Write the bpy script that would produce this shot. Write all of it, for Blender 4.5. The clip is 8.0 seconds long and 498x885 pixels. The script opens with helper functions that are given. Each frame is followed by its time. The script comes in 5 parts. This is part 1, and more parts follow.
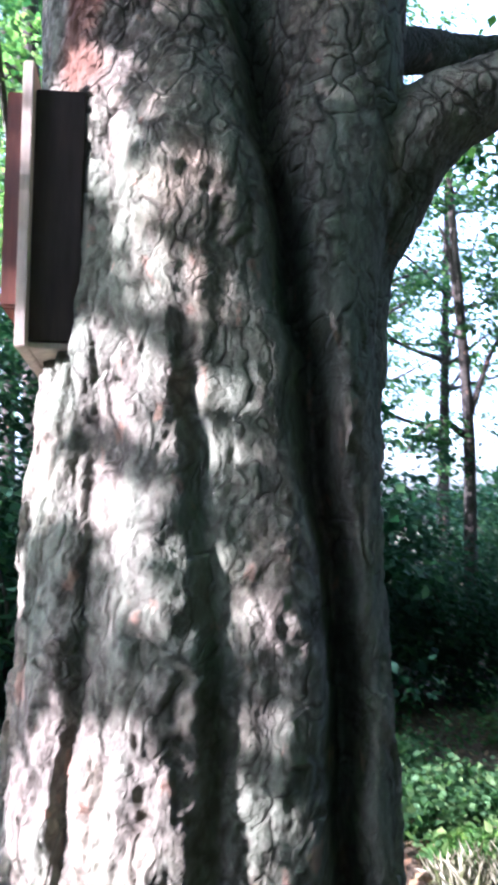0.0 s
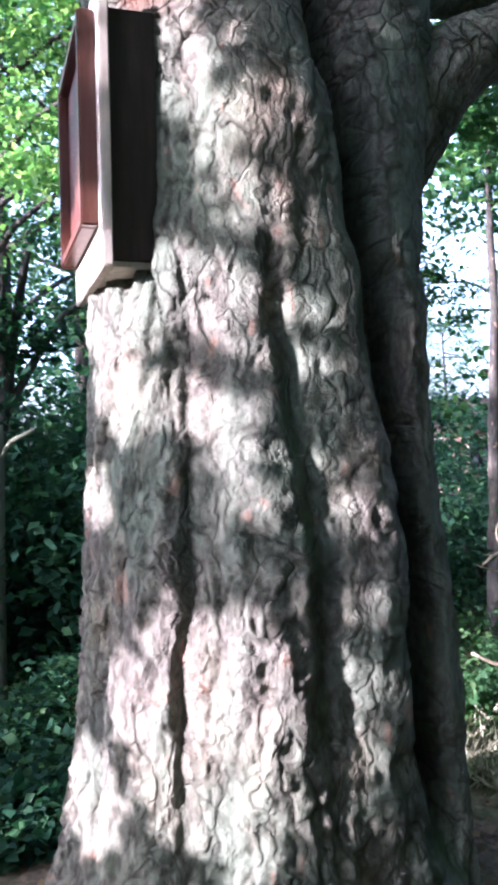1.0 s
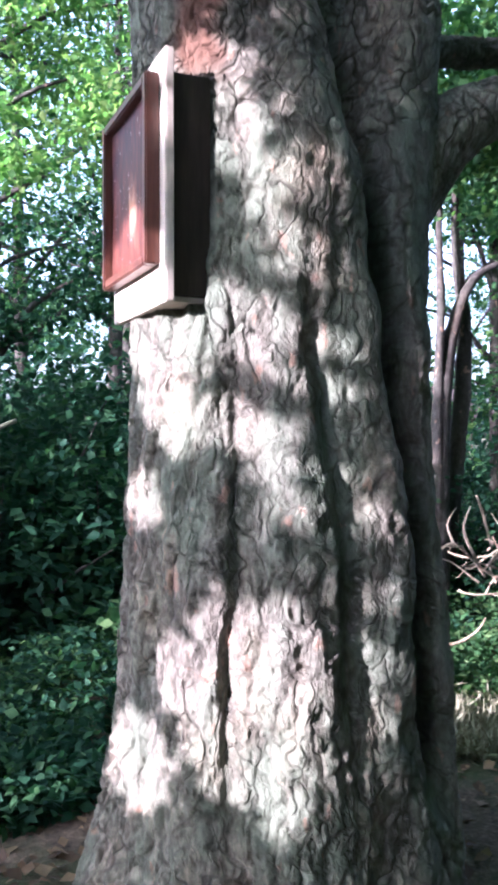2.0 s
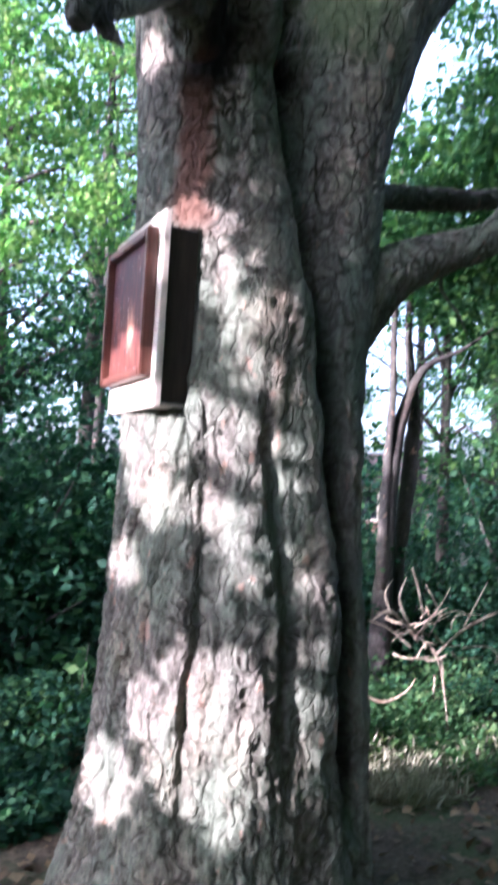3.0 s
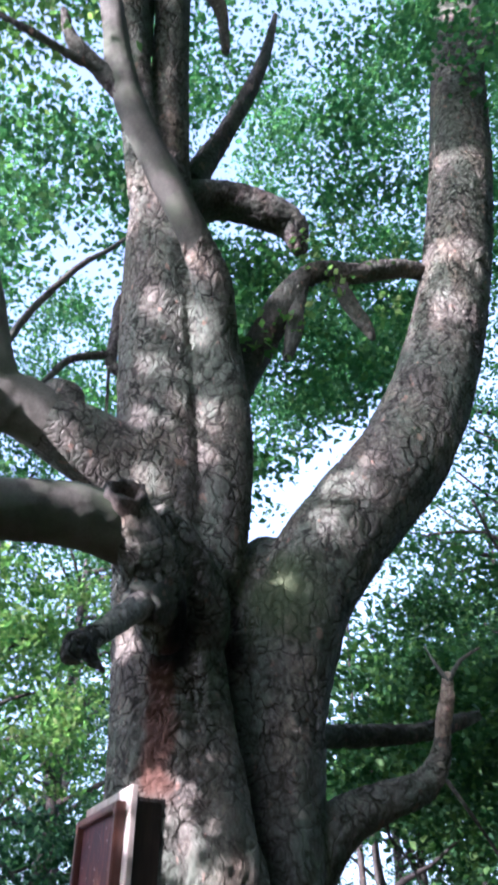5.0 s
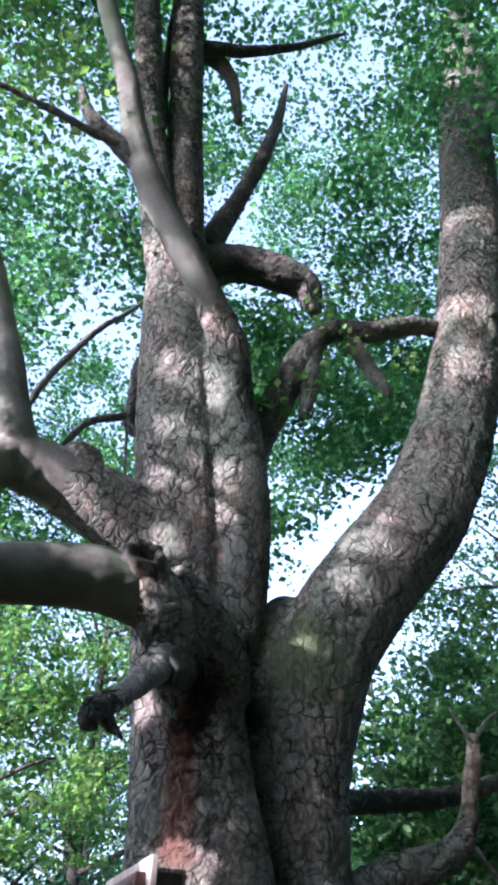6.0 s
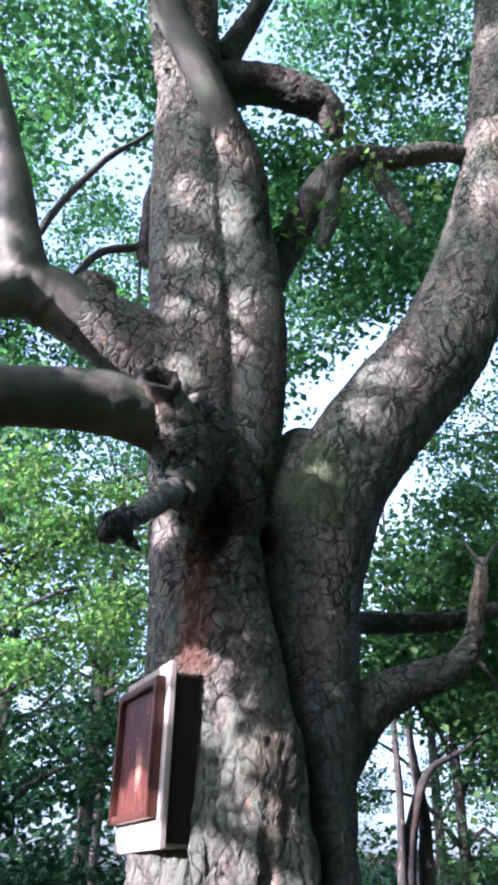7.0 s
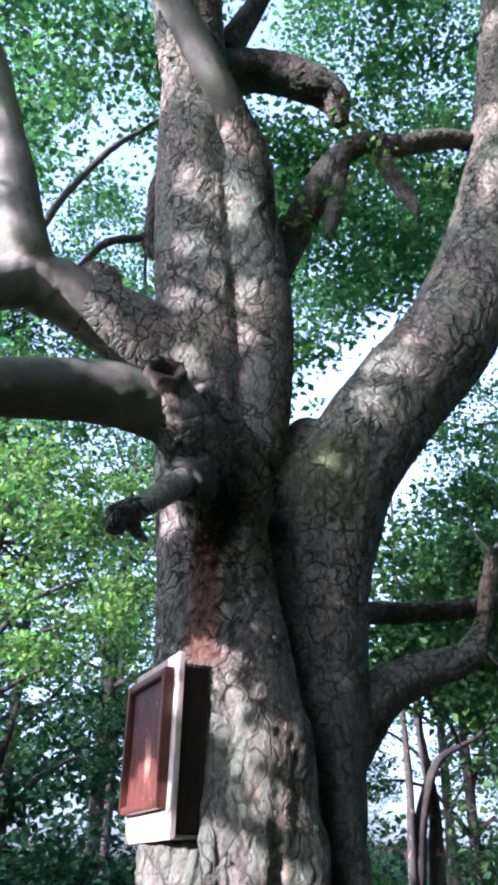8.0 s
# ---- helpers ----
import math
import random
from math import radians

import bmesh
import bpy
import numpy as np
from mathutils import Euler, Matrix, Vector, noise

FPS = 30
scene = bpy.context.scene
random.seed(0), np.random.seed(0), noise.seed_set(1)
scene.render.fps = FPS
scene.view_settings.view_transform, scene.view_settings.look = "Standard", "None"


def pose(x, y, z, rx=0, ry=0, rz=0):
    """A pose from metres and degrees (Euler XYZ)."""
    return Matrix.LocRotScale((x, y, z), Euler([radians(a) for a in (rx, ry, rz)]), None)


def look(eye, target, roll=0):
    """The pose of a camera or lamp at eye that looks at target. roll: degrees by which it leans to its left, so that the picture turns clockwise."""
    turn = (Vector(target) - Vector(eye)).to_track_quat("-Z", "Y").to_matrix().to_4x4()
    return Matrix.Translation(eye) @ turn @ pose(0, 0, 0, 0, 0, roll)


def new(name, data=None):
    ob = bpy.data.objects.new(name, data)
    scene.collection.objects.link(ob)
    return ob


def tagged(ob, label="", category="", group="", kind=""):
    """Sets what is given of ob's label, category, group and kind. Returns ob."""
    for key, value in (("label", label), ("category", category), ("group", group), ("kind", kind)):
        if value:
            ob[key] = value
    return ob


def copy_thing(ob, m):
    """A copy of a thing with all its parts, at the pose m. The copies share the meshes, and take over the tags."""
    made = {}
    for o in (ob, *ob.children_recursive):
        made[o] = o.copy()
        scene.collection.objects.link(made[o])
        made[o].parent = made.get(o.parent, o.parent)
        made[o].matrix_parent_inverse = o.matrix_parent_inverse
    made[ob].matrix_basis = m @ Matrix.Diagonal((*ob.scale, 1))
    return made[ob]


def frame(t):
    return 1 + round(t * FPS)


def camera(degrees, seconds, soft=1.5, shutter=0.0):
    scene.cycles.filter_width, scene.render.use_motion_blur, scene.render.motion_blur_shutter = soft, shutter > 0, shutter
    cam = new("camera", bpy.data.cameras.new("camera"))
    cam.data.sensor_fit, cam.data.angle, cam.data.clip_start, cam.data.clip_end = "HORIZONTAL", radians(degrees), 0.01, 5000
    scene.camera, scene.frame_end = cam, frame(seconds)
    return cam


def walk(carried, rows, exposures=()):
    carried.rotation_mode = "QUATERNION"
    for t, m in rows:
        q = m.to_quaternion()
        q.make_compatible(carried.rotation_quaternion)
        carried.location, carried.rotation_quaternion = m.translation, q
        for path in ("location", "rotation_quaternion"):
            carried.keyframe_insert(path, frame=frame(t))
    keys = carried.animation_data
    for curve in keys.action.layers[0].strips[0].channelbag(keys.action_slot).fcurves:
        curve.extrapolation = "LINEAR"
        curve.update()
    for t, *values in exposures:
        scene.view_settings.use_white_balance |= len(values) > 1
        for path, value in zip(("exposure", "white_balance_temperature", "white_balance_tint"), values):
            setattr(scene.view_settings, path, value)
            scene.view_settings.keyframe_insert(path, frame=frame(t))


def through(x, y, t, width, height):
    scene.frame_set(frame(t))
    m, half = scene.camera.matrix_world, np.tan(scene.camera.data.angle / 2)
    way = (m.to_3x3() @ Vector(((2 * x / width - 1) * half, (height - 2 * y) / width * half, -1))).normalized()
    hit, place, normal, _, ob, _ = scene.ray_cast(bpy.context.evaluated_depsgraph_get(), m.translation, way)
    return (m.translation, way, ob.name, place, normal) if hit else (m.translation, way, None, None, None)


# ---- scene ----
cam = camera(33.3, 8.0, 3.6, 0.5)
METRES, EYE, TILT, LEAN, TURN = 3.0, 1.5, 0.0, 0.0, 0.0
ROWS = [
    (0.0, 0.0, 0.0, 0.0, -0.04, 5.44, -0.46),
    (0.5, -0.1251, -0.0317, -0.0048, -6.23, 2.79, 0.05),
    (1.0, -0.2322, -0.0412, -0.027, -11.3, 1.07, 1.49),
    (2.5, -0.4214, -0.2353, 0.034, -18.45, -0.46, -1.43),
    (3.0, -0.4507, -0.3525, 0.0455, -19.42, 3.44, -3.11),
    (3.5, -0.5003, -0.4316, 0.0645, -22.76, 11.36, -3.25),
    (4.0, -0.5344, -0.5012, 0.0903, -23.18, 22.55, -3.05),
    (4.5, -0.5267, -0.5549, 0.1082, -23.0, 31.6, -2.31),
    (5.0, -0.5237, -0.5801, 0.1109, -21.12, 35.43, -0.37),
    (6.5, -0.5158, -0.5938, 0.112, -18.95, 39.77, -0.69),
    (7.0, -0.5067, -0.5568, 0.0833, -18.62, 29.18, -1.27),
    (7.5, -0.5061, -0.5536, 0.0859, -18.14, 29.0, -1.36),
    (8.0, -0.5039, -0.5511, 0.0854, -17.97, 28.55, -1.18),
]
walk(cam, [(t, pose(0, 0, EYE, TILT, LEAN, TURN) @ pose(METRES * x, METRES * y, METRES * z, 90 + pitch, roll, yaw)) for t, x, y, z, yaw, pitch, roll in ROWS],
     exposures=[(0.0, 3.85, 4850, 27), (1.0, 3.5, 4850, 27), (3.0, 3.48, 4850, 27), (3.8, 3.05, 4850, 27), (4.6, 2.75, 4850, 27), (6.5, 2.78, 4850, 27), (8.0, 2.76, 4850, 27)])

# world, sun, exposure
SUN = Vector((-0.93, -0.31, 0.26)).normalized()      # towards the sun
world = bpy.data.worlds.new("sky")
scene.world = world
world.use_nodes = True
wn = world.node_tree
sky = wn.nodes.new("ShaderNodeTexSky")
sky.sky_type = "NISHITA"
sky.sun_disc = False
sky.sun_elevation = math.asin(SUN.z)
sky.sun_rotation = math.atan2(SUN.x, SUN.y)
sky.air_density, sky.dust_density, sky.ozone_density = 1.0, 6.0, 1.0
wn.nodes["Background"].inputs[1].default_value = 0.15
haze = wn.nodes.new("ShaderNodeHueSaturation")
haze.inputs["Saturation"].default_value = 0.55
wn.links.new(sky.outputs[0], haze.inputs["Color"])
wn.links.new(haze.outputs[0], wn.nodes["Background"].inputs[0])
sun_data = bpy.data.lights.new("sun", "SUN")
sun_data.energy, sun_data.angle, sun_data.color = 3.0, radians(0.6), (1.0, 0.81, 0.66)
sun = new("sun", sun_data)
sun.matrix_world = look(SUN * 50, (0, 0, 0))


# ---------- node helpers ----------
def material(name, rough=0.8, spec=0.3):
    m = bpy.data.materials.new(name)
    m.use_nodes = True
    nt = m.node_tree
    b = nt.nodes["Principled BSDF"]
    b.inputs["Roughness"].default_value = rough
    b.inputs["Specular IOR Level"].default_value = spec
    return m, nt, b


def node(nt, kind, **inputs):
    n = nt.nodes.new(kind)
    for k, v in inputs.items():
        n.inputs[k.replace("_", " ")].default_value = v
    return n


def ramp(nt, fac, stops):
    r = nt.nodes.new("ShaderNodeValToRGB")
    e = r.color_ramp.elements
    while len(e) < len(stops):
        e.new(0.5)
    for q, (p, c) in zip(e, stops):
        q.position, q.color = p, (*c, 1) if len(c) == 3 else c
    nt.links.new(fac, r.inputs[0])
    return r.outputs[0]


def mix(nt, fac, a, b, blend="MIX"):
    n = nt.nodes.new("ShaderNodeMix")
    n.data_type, n.blend_type = "RGBA", blend
    for sock, v in ((n.inputs[0], fac), (n.inputs[6], a), (n.inputs[7], b)):
        if isinstance(v, (int, float)):
            sock.default_value = v
        elif isinstance(v, tuple):
            sock.default_value = (*v, 1)
        else:
            nt.links.new(v, sock)
    return n.outputs[2]


def coords(nt, scale=(1, 1, 1)):
    t = nt.nodes.new("ShaderNodeTexCoord")
    m = nt.nodes.new("ShaderNodeMapping")
    m.inputs["Scale"].default_value = scale
    nt.links.new(t.outputs["Object"], m.inputs[0])
    return m.outputs[0]


def noise_tex(nt, vec, scale, detail=4, rough=0.55):
    n = nt.nodes.new("ShaderNodeTexNoise")
    n.inputs["Scale"].default_value, n.inputs["Detail"].default_value, n.inputs["Roughness"].default_value = scale, detail, rough
    nt.links.new(vec, n.inputs["Vector"])
    return n.outputs["Fac"]


def bump(nt, b, height, strength=0.4, distance=0.01):
    n = nt.nodes.new("ShaderNodeBump")
    n.inputs["Strength"].default_value, n.inputs["Distance"].default_value = strength, distance
    nt.links.new(height, n.inputs["Height"])
    nt.links.new(n.outputs[0], b.inputs["Normal"])


# ---------- materials ----------
def bark_material(name, dark, mid, light, moss=0.4, stain=False, size=1.0):
    m, nt, b = material(name, 0.9, 0.2)
    v = coords(nt, (1, 1, 0.6))
    fine = noise_tex(nt, v, 46 / size, 6, 0.6)
    big = noise_tex(nt, v, 3.2, 4, 0.6)
    col = ramp(nt, fine, [(0.26, dark), (0.5, mid), (0.76, light)])
    tint = ramp(nt, big, [(0.32, (0.72, 0.72, 0.74)), (0.5, (1, 1, 1)), (0.68, (1.16, 1.05, 0.94))])
    col = mix(nt, 1.0, col, tint, "MULTIPLY")
    # every scale has weathered a little differently
    tone = nt.nodes.new("ShaderNodeAttribute")
    tone.attribute_name = "scale_tone"
    half = nt.nodes.new("ShaderNodeMath")
    half.operation = "ADD"
    nt.links.new(tone.outputs["Fac"], half.inputs[0])
    half.inputs[1].default_value = 0.5
    col = mix(nt, 1.0, col, ramp(nt, half.outputs[0], [(0.0, (0.66, 0.64, 0.62)), (0.5, (1, 1, 1)), (1.0, (1.3, 1.24, 1.16))]), "MULTIPLY")
    algae = ramp(nt, noise_tex(nt, coords(nt, (1, 1, 0.4)), 3.4, 6, 0.62), [(0.41, (0, 0, 0)), (0.59, (moss, moss, moss))])
    col = mix(nt, algae, col, mix(nt, fine, (0.062, 0.08, 0.052), (0.18, 0.2, 0.15)))
    # small flaked spots where the reddish inner bark shows
    flake = ramp(nt, noise_tex(nt, v, 14, 3, 0.5), [(0.65, (0, 0, 0)), (0.71, (0.6, 0.6, 0.6))])
    col = mix(nt, flake, col, (0.34, 0.2, 0.14))
    # cracks between the scales, and finer ones within them, that come and go
    grown = nt.nodes.new("ShaderNodeAttribute")
    grown.attribute_name = "bark_at"

    def cracks(scale, width, gap_scale, lo, hi):
        vo = nt.nodes.new("ShaderNodeTexVoronoi")
        vo.feature = "DISTANCE_TO_EDGE"
        vo.inputs["Scale"].default_value = scale / size
        nt.links.new(grown.outputs["Vector"], vo.inputs["Vector"])
        gape = nt.nodes.new("ShaderNodeMapRange")           # how far the crack gapes, from hairline to open
        for k_, q_ in ((1, 0.34), (2, 0.66), (3, 0.25), (4, 1.7)):
            gape.inputs[k_].default_value = q_
        nt.links.new(noise_tex(nt, v, gap_scale * 1.9 / size, 3), gape.inputs[0])
        far = nt.nodes.new("ShaderNodeMath")
        far.operation = "DIVIDE"
        nt.links.new(vo.outputs["Distance"], far.inputs[0]), nt.links.new(gape.outputs[0], far.inputs[1])
        line = ramp(nt, far.outputs[0], [(0.0, (0, 0, 0)), (width * 0.4, (0.2, 0.2, 0.2)), (width, (1, 1, 1))])
        round_ = ramp(nt, vo.outputs["Distance"], [(0.0, (0, 0, 0)), (0.12, (0.6, 0.6, 0.6)), (0.4, (1, 1, 1))])
        healed = ramp(nt, noise_tex(nt, v, gap_scale / size, 4, 0.6), [(lo, (0, 0, 0)), (hi, (1, 1, 1))])
        return mix(nt, 1.0, line, healed, "LIGHTEN"), round_

    (wide, pad), (thin, _) = cracks(12.5, 0.075, 7, 0.47, 0.6), cracks(29, 0.09, 13, 0.42, 0.56)
    much = nt.nodes.new("ShaderNodeAttribute")
    much.attribute_name = "cracked"
    wide, thin, pad = (mix(nt, much.outputs["Fac"], (1.0, 1.0, 1.0), k_) for k_ in (wide, thin, pad))
    # cracks are coloured near black in place of the shade inside them
    col = mix(nt, wide, mix(nt, 0.82, col, (0.02, 0.017, 0.013)), col)
    col = mix(nt, thin, mix(nt, 0.55, col, (0.03, 0.025, 0.02)), col)
    # dark inner bark and painted-in shade at the bottom of the fissures between the scales
    fissure_dark = nt.nodes.new("ShaderNodeAttribute")
    fissure_dark.attribute_name = "fissure"
    col = mix(nt, fissure_dark.outputs["Fac"], col, mix(nt, fine, (0.02, 0.016, 0.013), (0.075, 0.06, 0.048)))
    if stain:
        # bare rust-red strip of wood that runs down from the broken stub
        t = nt.nodes.new("ShaderNodeTexCoord")
        s = nt.nodes.new("ShaderNodeSeparateXYZ")
        nt.links.new(t.outputs["Object"], s.inputs[0])

        def band(sock, lo, hi, soft):
            a = nt.nodes.new("ShaderNodeMapRange")
            a.interpolation_type = "SMOOTHSTEP"
            for i, q in ((1, lo - soft), (2, lo + soft), (3, 0.0), (4, 1.0)):
                a.inputs[i].default_value = q
            c = nt.nodes.new("ShaderNodeMapRange")
            c.interpolation_type = "SMOOTHSTEP"
            for i, q in ((1, hi - soft), (2, hi + soft), (3, 1.0), (4, 0.0)):
                c.inputs[i].default_value = q
            nt.links.new(sock, a.inputs[0]), nt.links.new(sock, c.inputs[0])
            p = nt.nodes.new("ShaderNodeMath")
            p.operation = "MULTIPLY"
            nt.links.new(a.outputs[0], p.inputs[0]), nt.links.new(c.outputs[0], p.inputs[1])
            return p.outputs[0]

        w = nt.nodes.new("ShaderNodeMath")
        w.operation = "MULTIPLY_ADD"
        nt.links.new(noise_tex(nt, v, 9, 4), w.inputs[0])
        w.inputs[1].default_value = 0.12
        nt.links.new(s.outputs[0], w.inputs[2])
        p = nt.nodes.new("ShaderNodeMath")
        p.operation = "MULTIPLY"
        nt.links.new(band(w.outputs[0], STAIN[0], STAIN[1], 0.03), p.inputs[0])
        nt.links.new(band(s.outputs[2], STAIN[2], STAIN[3], 0.08), p.inputs[1])
        y = nt.nodes.new("ShaderNodeMath")
        y.operation = "LESS_THAN"
        y.inputs[1].default_value = 2.6
        nt.links.new(s.outputs[1], y.inputs[0])
        q = nt.nodes.new("ShaderNodeMath")
        q.operation = "MULTIPLY"
        nt.links.new(p.outputs[0], q.inputs[0]), nt.links.new(y.outputs[0], q.inputs[1])
        col = mix(nt, q.outputs[0], col, mix(nt, fine, (0.065, 0.034, 0.024), (0.15, 0.08, 0.052)))
        patch_mask = nt.nodes.new("ShaderNodeMath")
        patch_mask.operation = "MULTIPLY"
        nt.links.new(band(w.outputs[0], BLACK_PATCH[0], BLACK_PATCH[1], 0.05), patch_mask.inputs[0])
        nt.links.new(band(s.outputs[2], BLACK_PATCH[2], BLACK_PATCH[3], 0.06), patch_mask.inputs[1])
        patch_front = nt.nodes.new("ShaderNodeMath")
        patch_front.operation = "MULTIPLY"
        nt.links.new(patch_mask.outputs[0], patch_front.inputs[0]), nt.links.new(y.outputs[0], patch_front.inputs[1])
        # moss where the two stems part
        near = nt.nodes.new("ShaderNodeVectorMath")
        near.operation = "DISTANCE"
        near.inputs[1].default_value = (0.13, 2.2, 3.86)
        nt.links.new(t.outputs["Object"], near.inputs[0])
        spread_ = nt.nodes.new("ShaderNodeMath")
        spread_.operation = "MULTIPLY_ADD"
        nt.links.new(noise_tex(nt, v, 9, 5, 0.65), spread_.inputs[0])
        spread_.inputs[1].default_value = 0.5
        nt.links.new(near.outputs["Value"], spread_.inputs[2])
        mossy = ramp(nt, spread_.outputs[0], [(0.42, (0.85, 0.85, 0.85)), (0.62, (0, 0, 0))])
        col = mix(nt, mossy, col, mix(nt, fine, (0.03, 0.045, 0.018), (0.085, 0.11, 0.045)))
        # black patch under the swollen collar
        col = mix(nt, patch_front.outputs[0], col, (0.014, 0.011, 0.01))
    nt.links.new(col, b.inputs["Base Color"])
    h = nt.nodes.new("ShaderNodeMath")
    h.operation = "ADD"
    nt.links.new(fine, h.inputs[0])
    nt.links.new(noise_tex(nt, v, 150 / size, 3), h.inputs[1])
    # thin flakes, each at its own height
    fl = nt.nodes.new("ShaderNodeTexVoronoi")
    fl.inputs["Scale"].default_value = 44 / size
    nt.links.new(v, fl.inputs["Vector"])
    h2 = nt.nodes.new("ShaderNodeMath")
    h2.operation = "MULTIPLY_ADD"
    nt.links.new(fl.outputs["Color"], h2.inputs[0])
    h2.inputs[1].default_value = 0.55
    nt.links.new(h.outputs[0], h2.inputs[2])
    h = h2
    for c_, q_ in ((wide, 1.5), (thin, 0.8), (pad, 1.6)):
        h3 = nt.nodes.new("ShaderNodeMath")
        h3.operation = "MULTIPLY_ADD"
        nt.links.new(c_, h3.inputs[0])
        h3.inputs[1].default_value = q_
        nt.links.new(h.outputs[0], h3.inputs[2])
        h = h3
    bump(nt, b, h.outputs[0], 0.85, 0.008)
    return m


def leaf_material(name, a, b_, c, through=0.45, spec=0.2):
    m = bpy.data.materials.new(name)
    m.use_nodes = True
    nt = m.node_tree
    p = nt.nodes["Principled BSDF"]
    p.inputs["Roughness"].default_value = 0.62
    p.inputs["Specular IOR Level"].default_value = spec
    g = nt.nodes.new("ShaderNodeNewGeometry")
    col = ramp(nt, g.outputs["Random Per Island"], [(0.0, a), (0.6, b_), (1.0, c)])
    mott = ramp(nt, noise_tex(nt, coords(nt), 40, 3), [(0.3, (0.85, 0.85, 0.85)), (0.7, (1.1, 1.1, 1.05))])
    col = mix(nt, 1.0, col, mott, "MULTIPLY")
    nt.links.new(col, p.inputs["Base Color"])
    t = nt.nodes.new("ShaderNodeBsdfTranslucent")
    nt.links.new(mix(nt, 1.0, col, (1.35, 1.6, 1.0), "MULTIPLY"), t.inputs[0])
    s = nt.nodes.new("ShaderNodeMixShader")
    s.inputs[0].default_value = through
    nt.links.new(p.outputs[0], s.inputs[1]), nt.links.new(t.outputs[0], s.inputs[2])
    nt.links.new(s.outputs[0], nt.nodes["Material Output"].inputs["Surface"])
    return m


def plain_wood(name, dark, light, rough=0.6, spec=0.3, scale=(30, 30, 3)):
    m, nt, b = material(name, rough, spec)
    v = coords(nt, scale)
    n = noise_tex(nt, v, 1.0, 6, 0.65)
    col = ramp(nt, n, [(0.3, dark), (0.7, light)])
    wear = ramp(nt, noise_tex(nt, coords(nt), 9, 4), [(0.4, (0.85, 0.85, 0.85)), (0.65, (1.08, 1.05, 1.0))])
    nt.links.new(mix(nt, 1.0, col, wear, "MULTIPLY"), b.inputs["Base Color"])
    bump(nt, b, n, 0.3, 0.003)
    return m


BLACK_PATCH = (-0.50, -0.28, 3.38, 3.62)
STAIN = (-0.50, -0.36, 2.72, 3.45)
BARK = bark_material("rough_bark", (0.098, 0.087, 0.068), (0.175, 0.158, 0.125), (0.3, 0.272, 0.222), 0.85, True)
BARK_THIN = bark_material("branch_bark", (0.033, 0.029, 0.024), (0.082, 0.072, 0.06), (0.15, 0.136, 0.115), 0.5)
BARK_FAR = bark_material("forest_bark", (0.018, 0.015, 0.013), (0.04, 0.034, 0.03), (0.075, 0.066, 0.058), 0.12, False, 2.0)


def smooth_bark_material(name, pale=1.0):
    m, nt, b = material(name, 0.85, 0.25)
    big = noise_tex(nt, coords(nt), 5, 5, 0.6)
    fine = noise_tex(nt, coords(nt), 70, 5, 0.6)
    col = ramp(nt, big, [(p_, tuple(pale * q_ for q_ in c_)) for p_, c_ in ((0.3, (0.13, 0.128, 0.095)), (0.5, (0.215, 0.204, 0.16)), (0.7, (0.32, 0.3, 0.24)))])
    col = mix(nt, 1.0, col, ramp(nt, fine, [(0.3, (0.8, 0.8, 0.8)), (0.7, (1.12, 1.1, 1.08))]), "MULTIPLY")
    algae = ramp(nt, noise_tex(nt, coords(nt), 2.6, 5, 0.6), [(0.45, (0, 0, 0)), (0.62, (0.6, 0.6, 0.6))])
    nt.links.new(mix(nt, algae, col, (0.12, 0.15, 0.085)), b.inputs["Base Color"])
    bump(nt, b, fine, 0.5, 0.004)
    return m


STUB_BARK = bark_material("pale_stub_bark", (0.2, 0.18, 0.15), (0.36, 0.325, 0.275), (0.5, 0.46, 0.4), 0.35)
SMOOTH_BARK = smooth_bark_material("smooth_bark", 0.85)
# the same bark about half as bright, shade painted into its colour
SHADED_BARK = smooth_bark_material("shade_darkened_smooth_bark", 0.46)
DEADWOOD = bark_material("dead_wood", (0.17, 0.13, 0.095), (0.33, 0.26, 0.19), (0.48, 0.39, 0.29), 0.15)
LEAF = leaf_material("tree_leaf", (0.036, 0.094, 0.044), (0.058, 0.14, 0.058), (0.105, 0.195, 0.065), 0.64)
LEAF_FAR = leaf_material("forest_leaf", (0.022, 0.064, 0.027), (0.043, 0.104, 0.037), (0.1, 0.172, 0.047))
# darker leaf colour, with the shade of the understorey put into it
LEAF_DARK = leaf_material("shade_darkened_leaf", (0.01, 0.033, 0.02), (0.018, 0.05, 0.027), (0.034, 0.076, 0.03), 0.35, 0.1)
LITTER = leaf_material("dead_leaf", (0.06, 0.035, 0.02), (0.13, 0.08, 0.045), (0.24, 0.16, 0.09), 0.15)
LEAF_LOW = leaf_material("undergrowth_leaf", (0.03, 0.072, 0.028), (0.05, 0.112, 0.04), (0.11, 0.17, 0.065))
# brighter leaf colour that stands in for sunlight on the foliage
LEAF_PAINTED_SUN = leaf_material("sun_painted_leaf", (0.06, 0.13, 0.042), (0.11, 0.2, 0.06), (0.19, 0.25, 0.085), 0.62)
STRAW = leaf_material("dry_grass_blade", (0.13, 0.13, 0.08), (0.24, 0.225, 0.155), (0.38, 0.355, 0.27), 0.3)
PALE_WOOD = plain_wood("weathered_pale_wood", (0.36, 0.31, 0.25), (0.62, 0.56, 0.47), 0.7, 0.25)
DARK_WOOD = plain_wood("dark_brown_wood", (0.02, 0.013, 0.01), (0.052, 0.034, 0.025), 0.6, 0.3)
RED_WOOD = plain_wood("red_brown_varnished_wood", (0.06, 0.022, 0.015), (0.14, 0.055, 0.034), 0.35, 0.5)

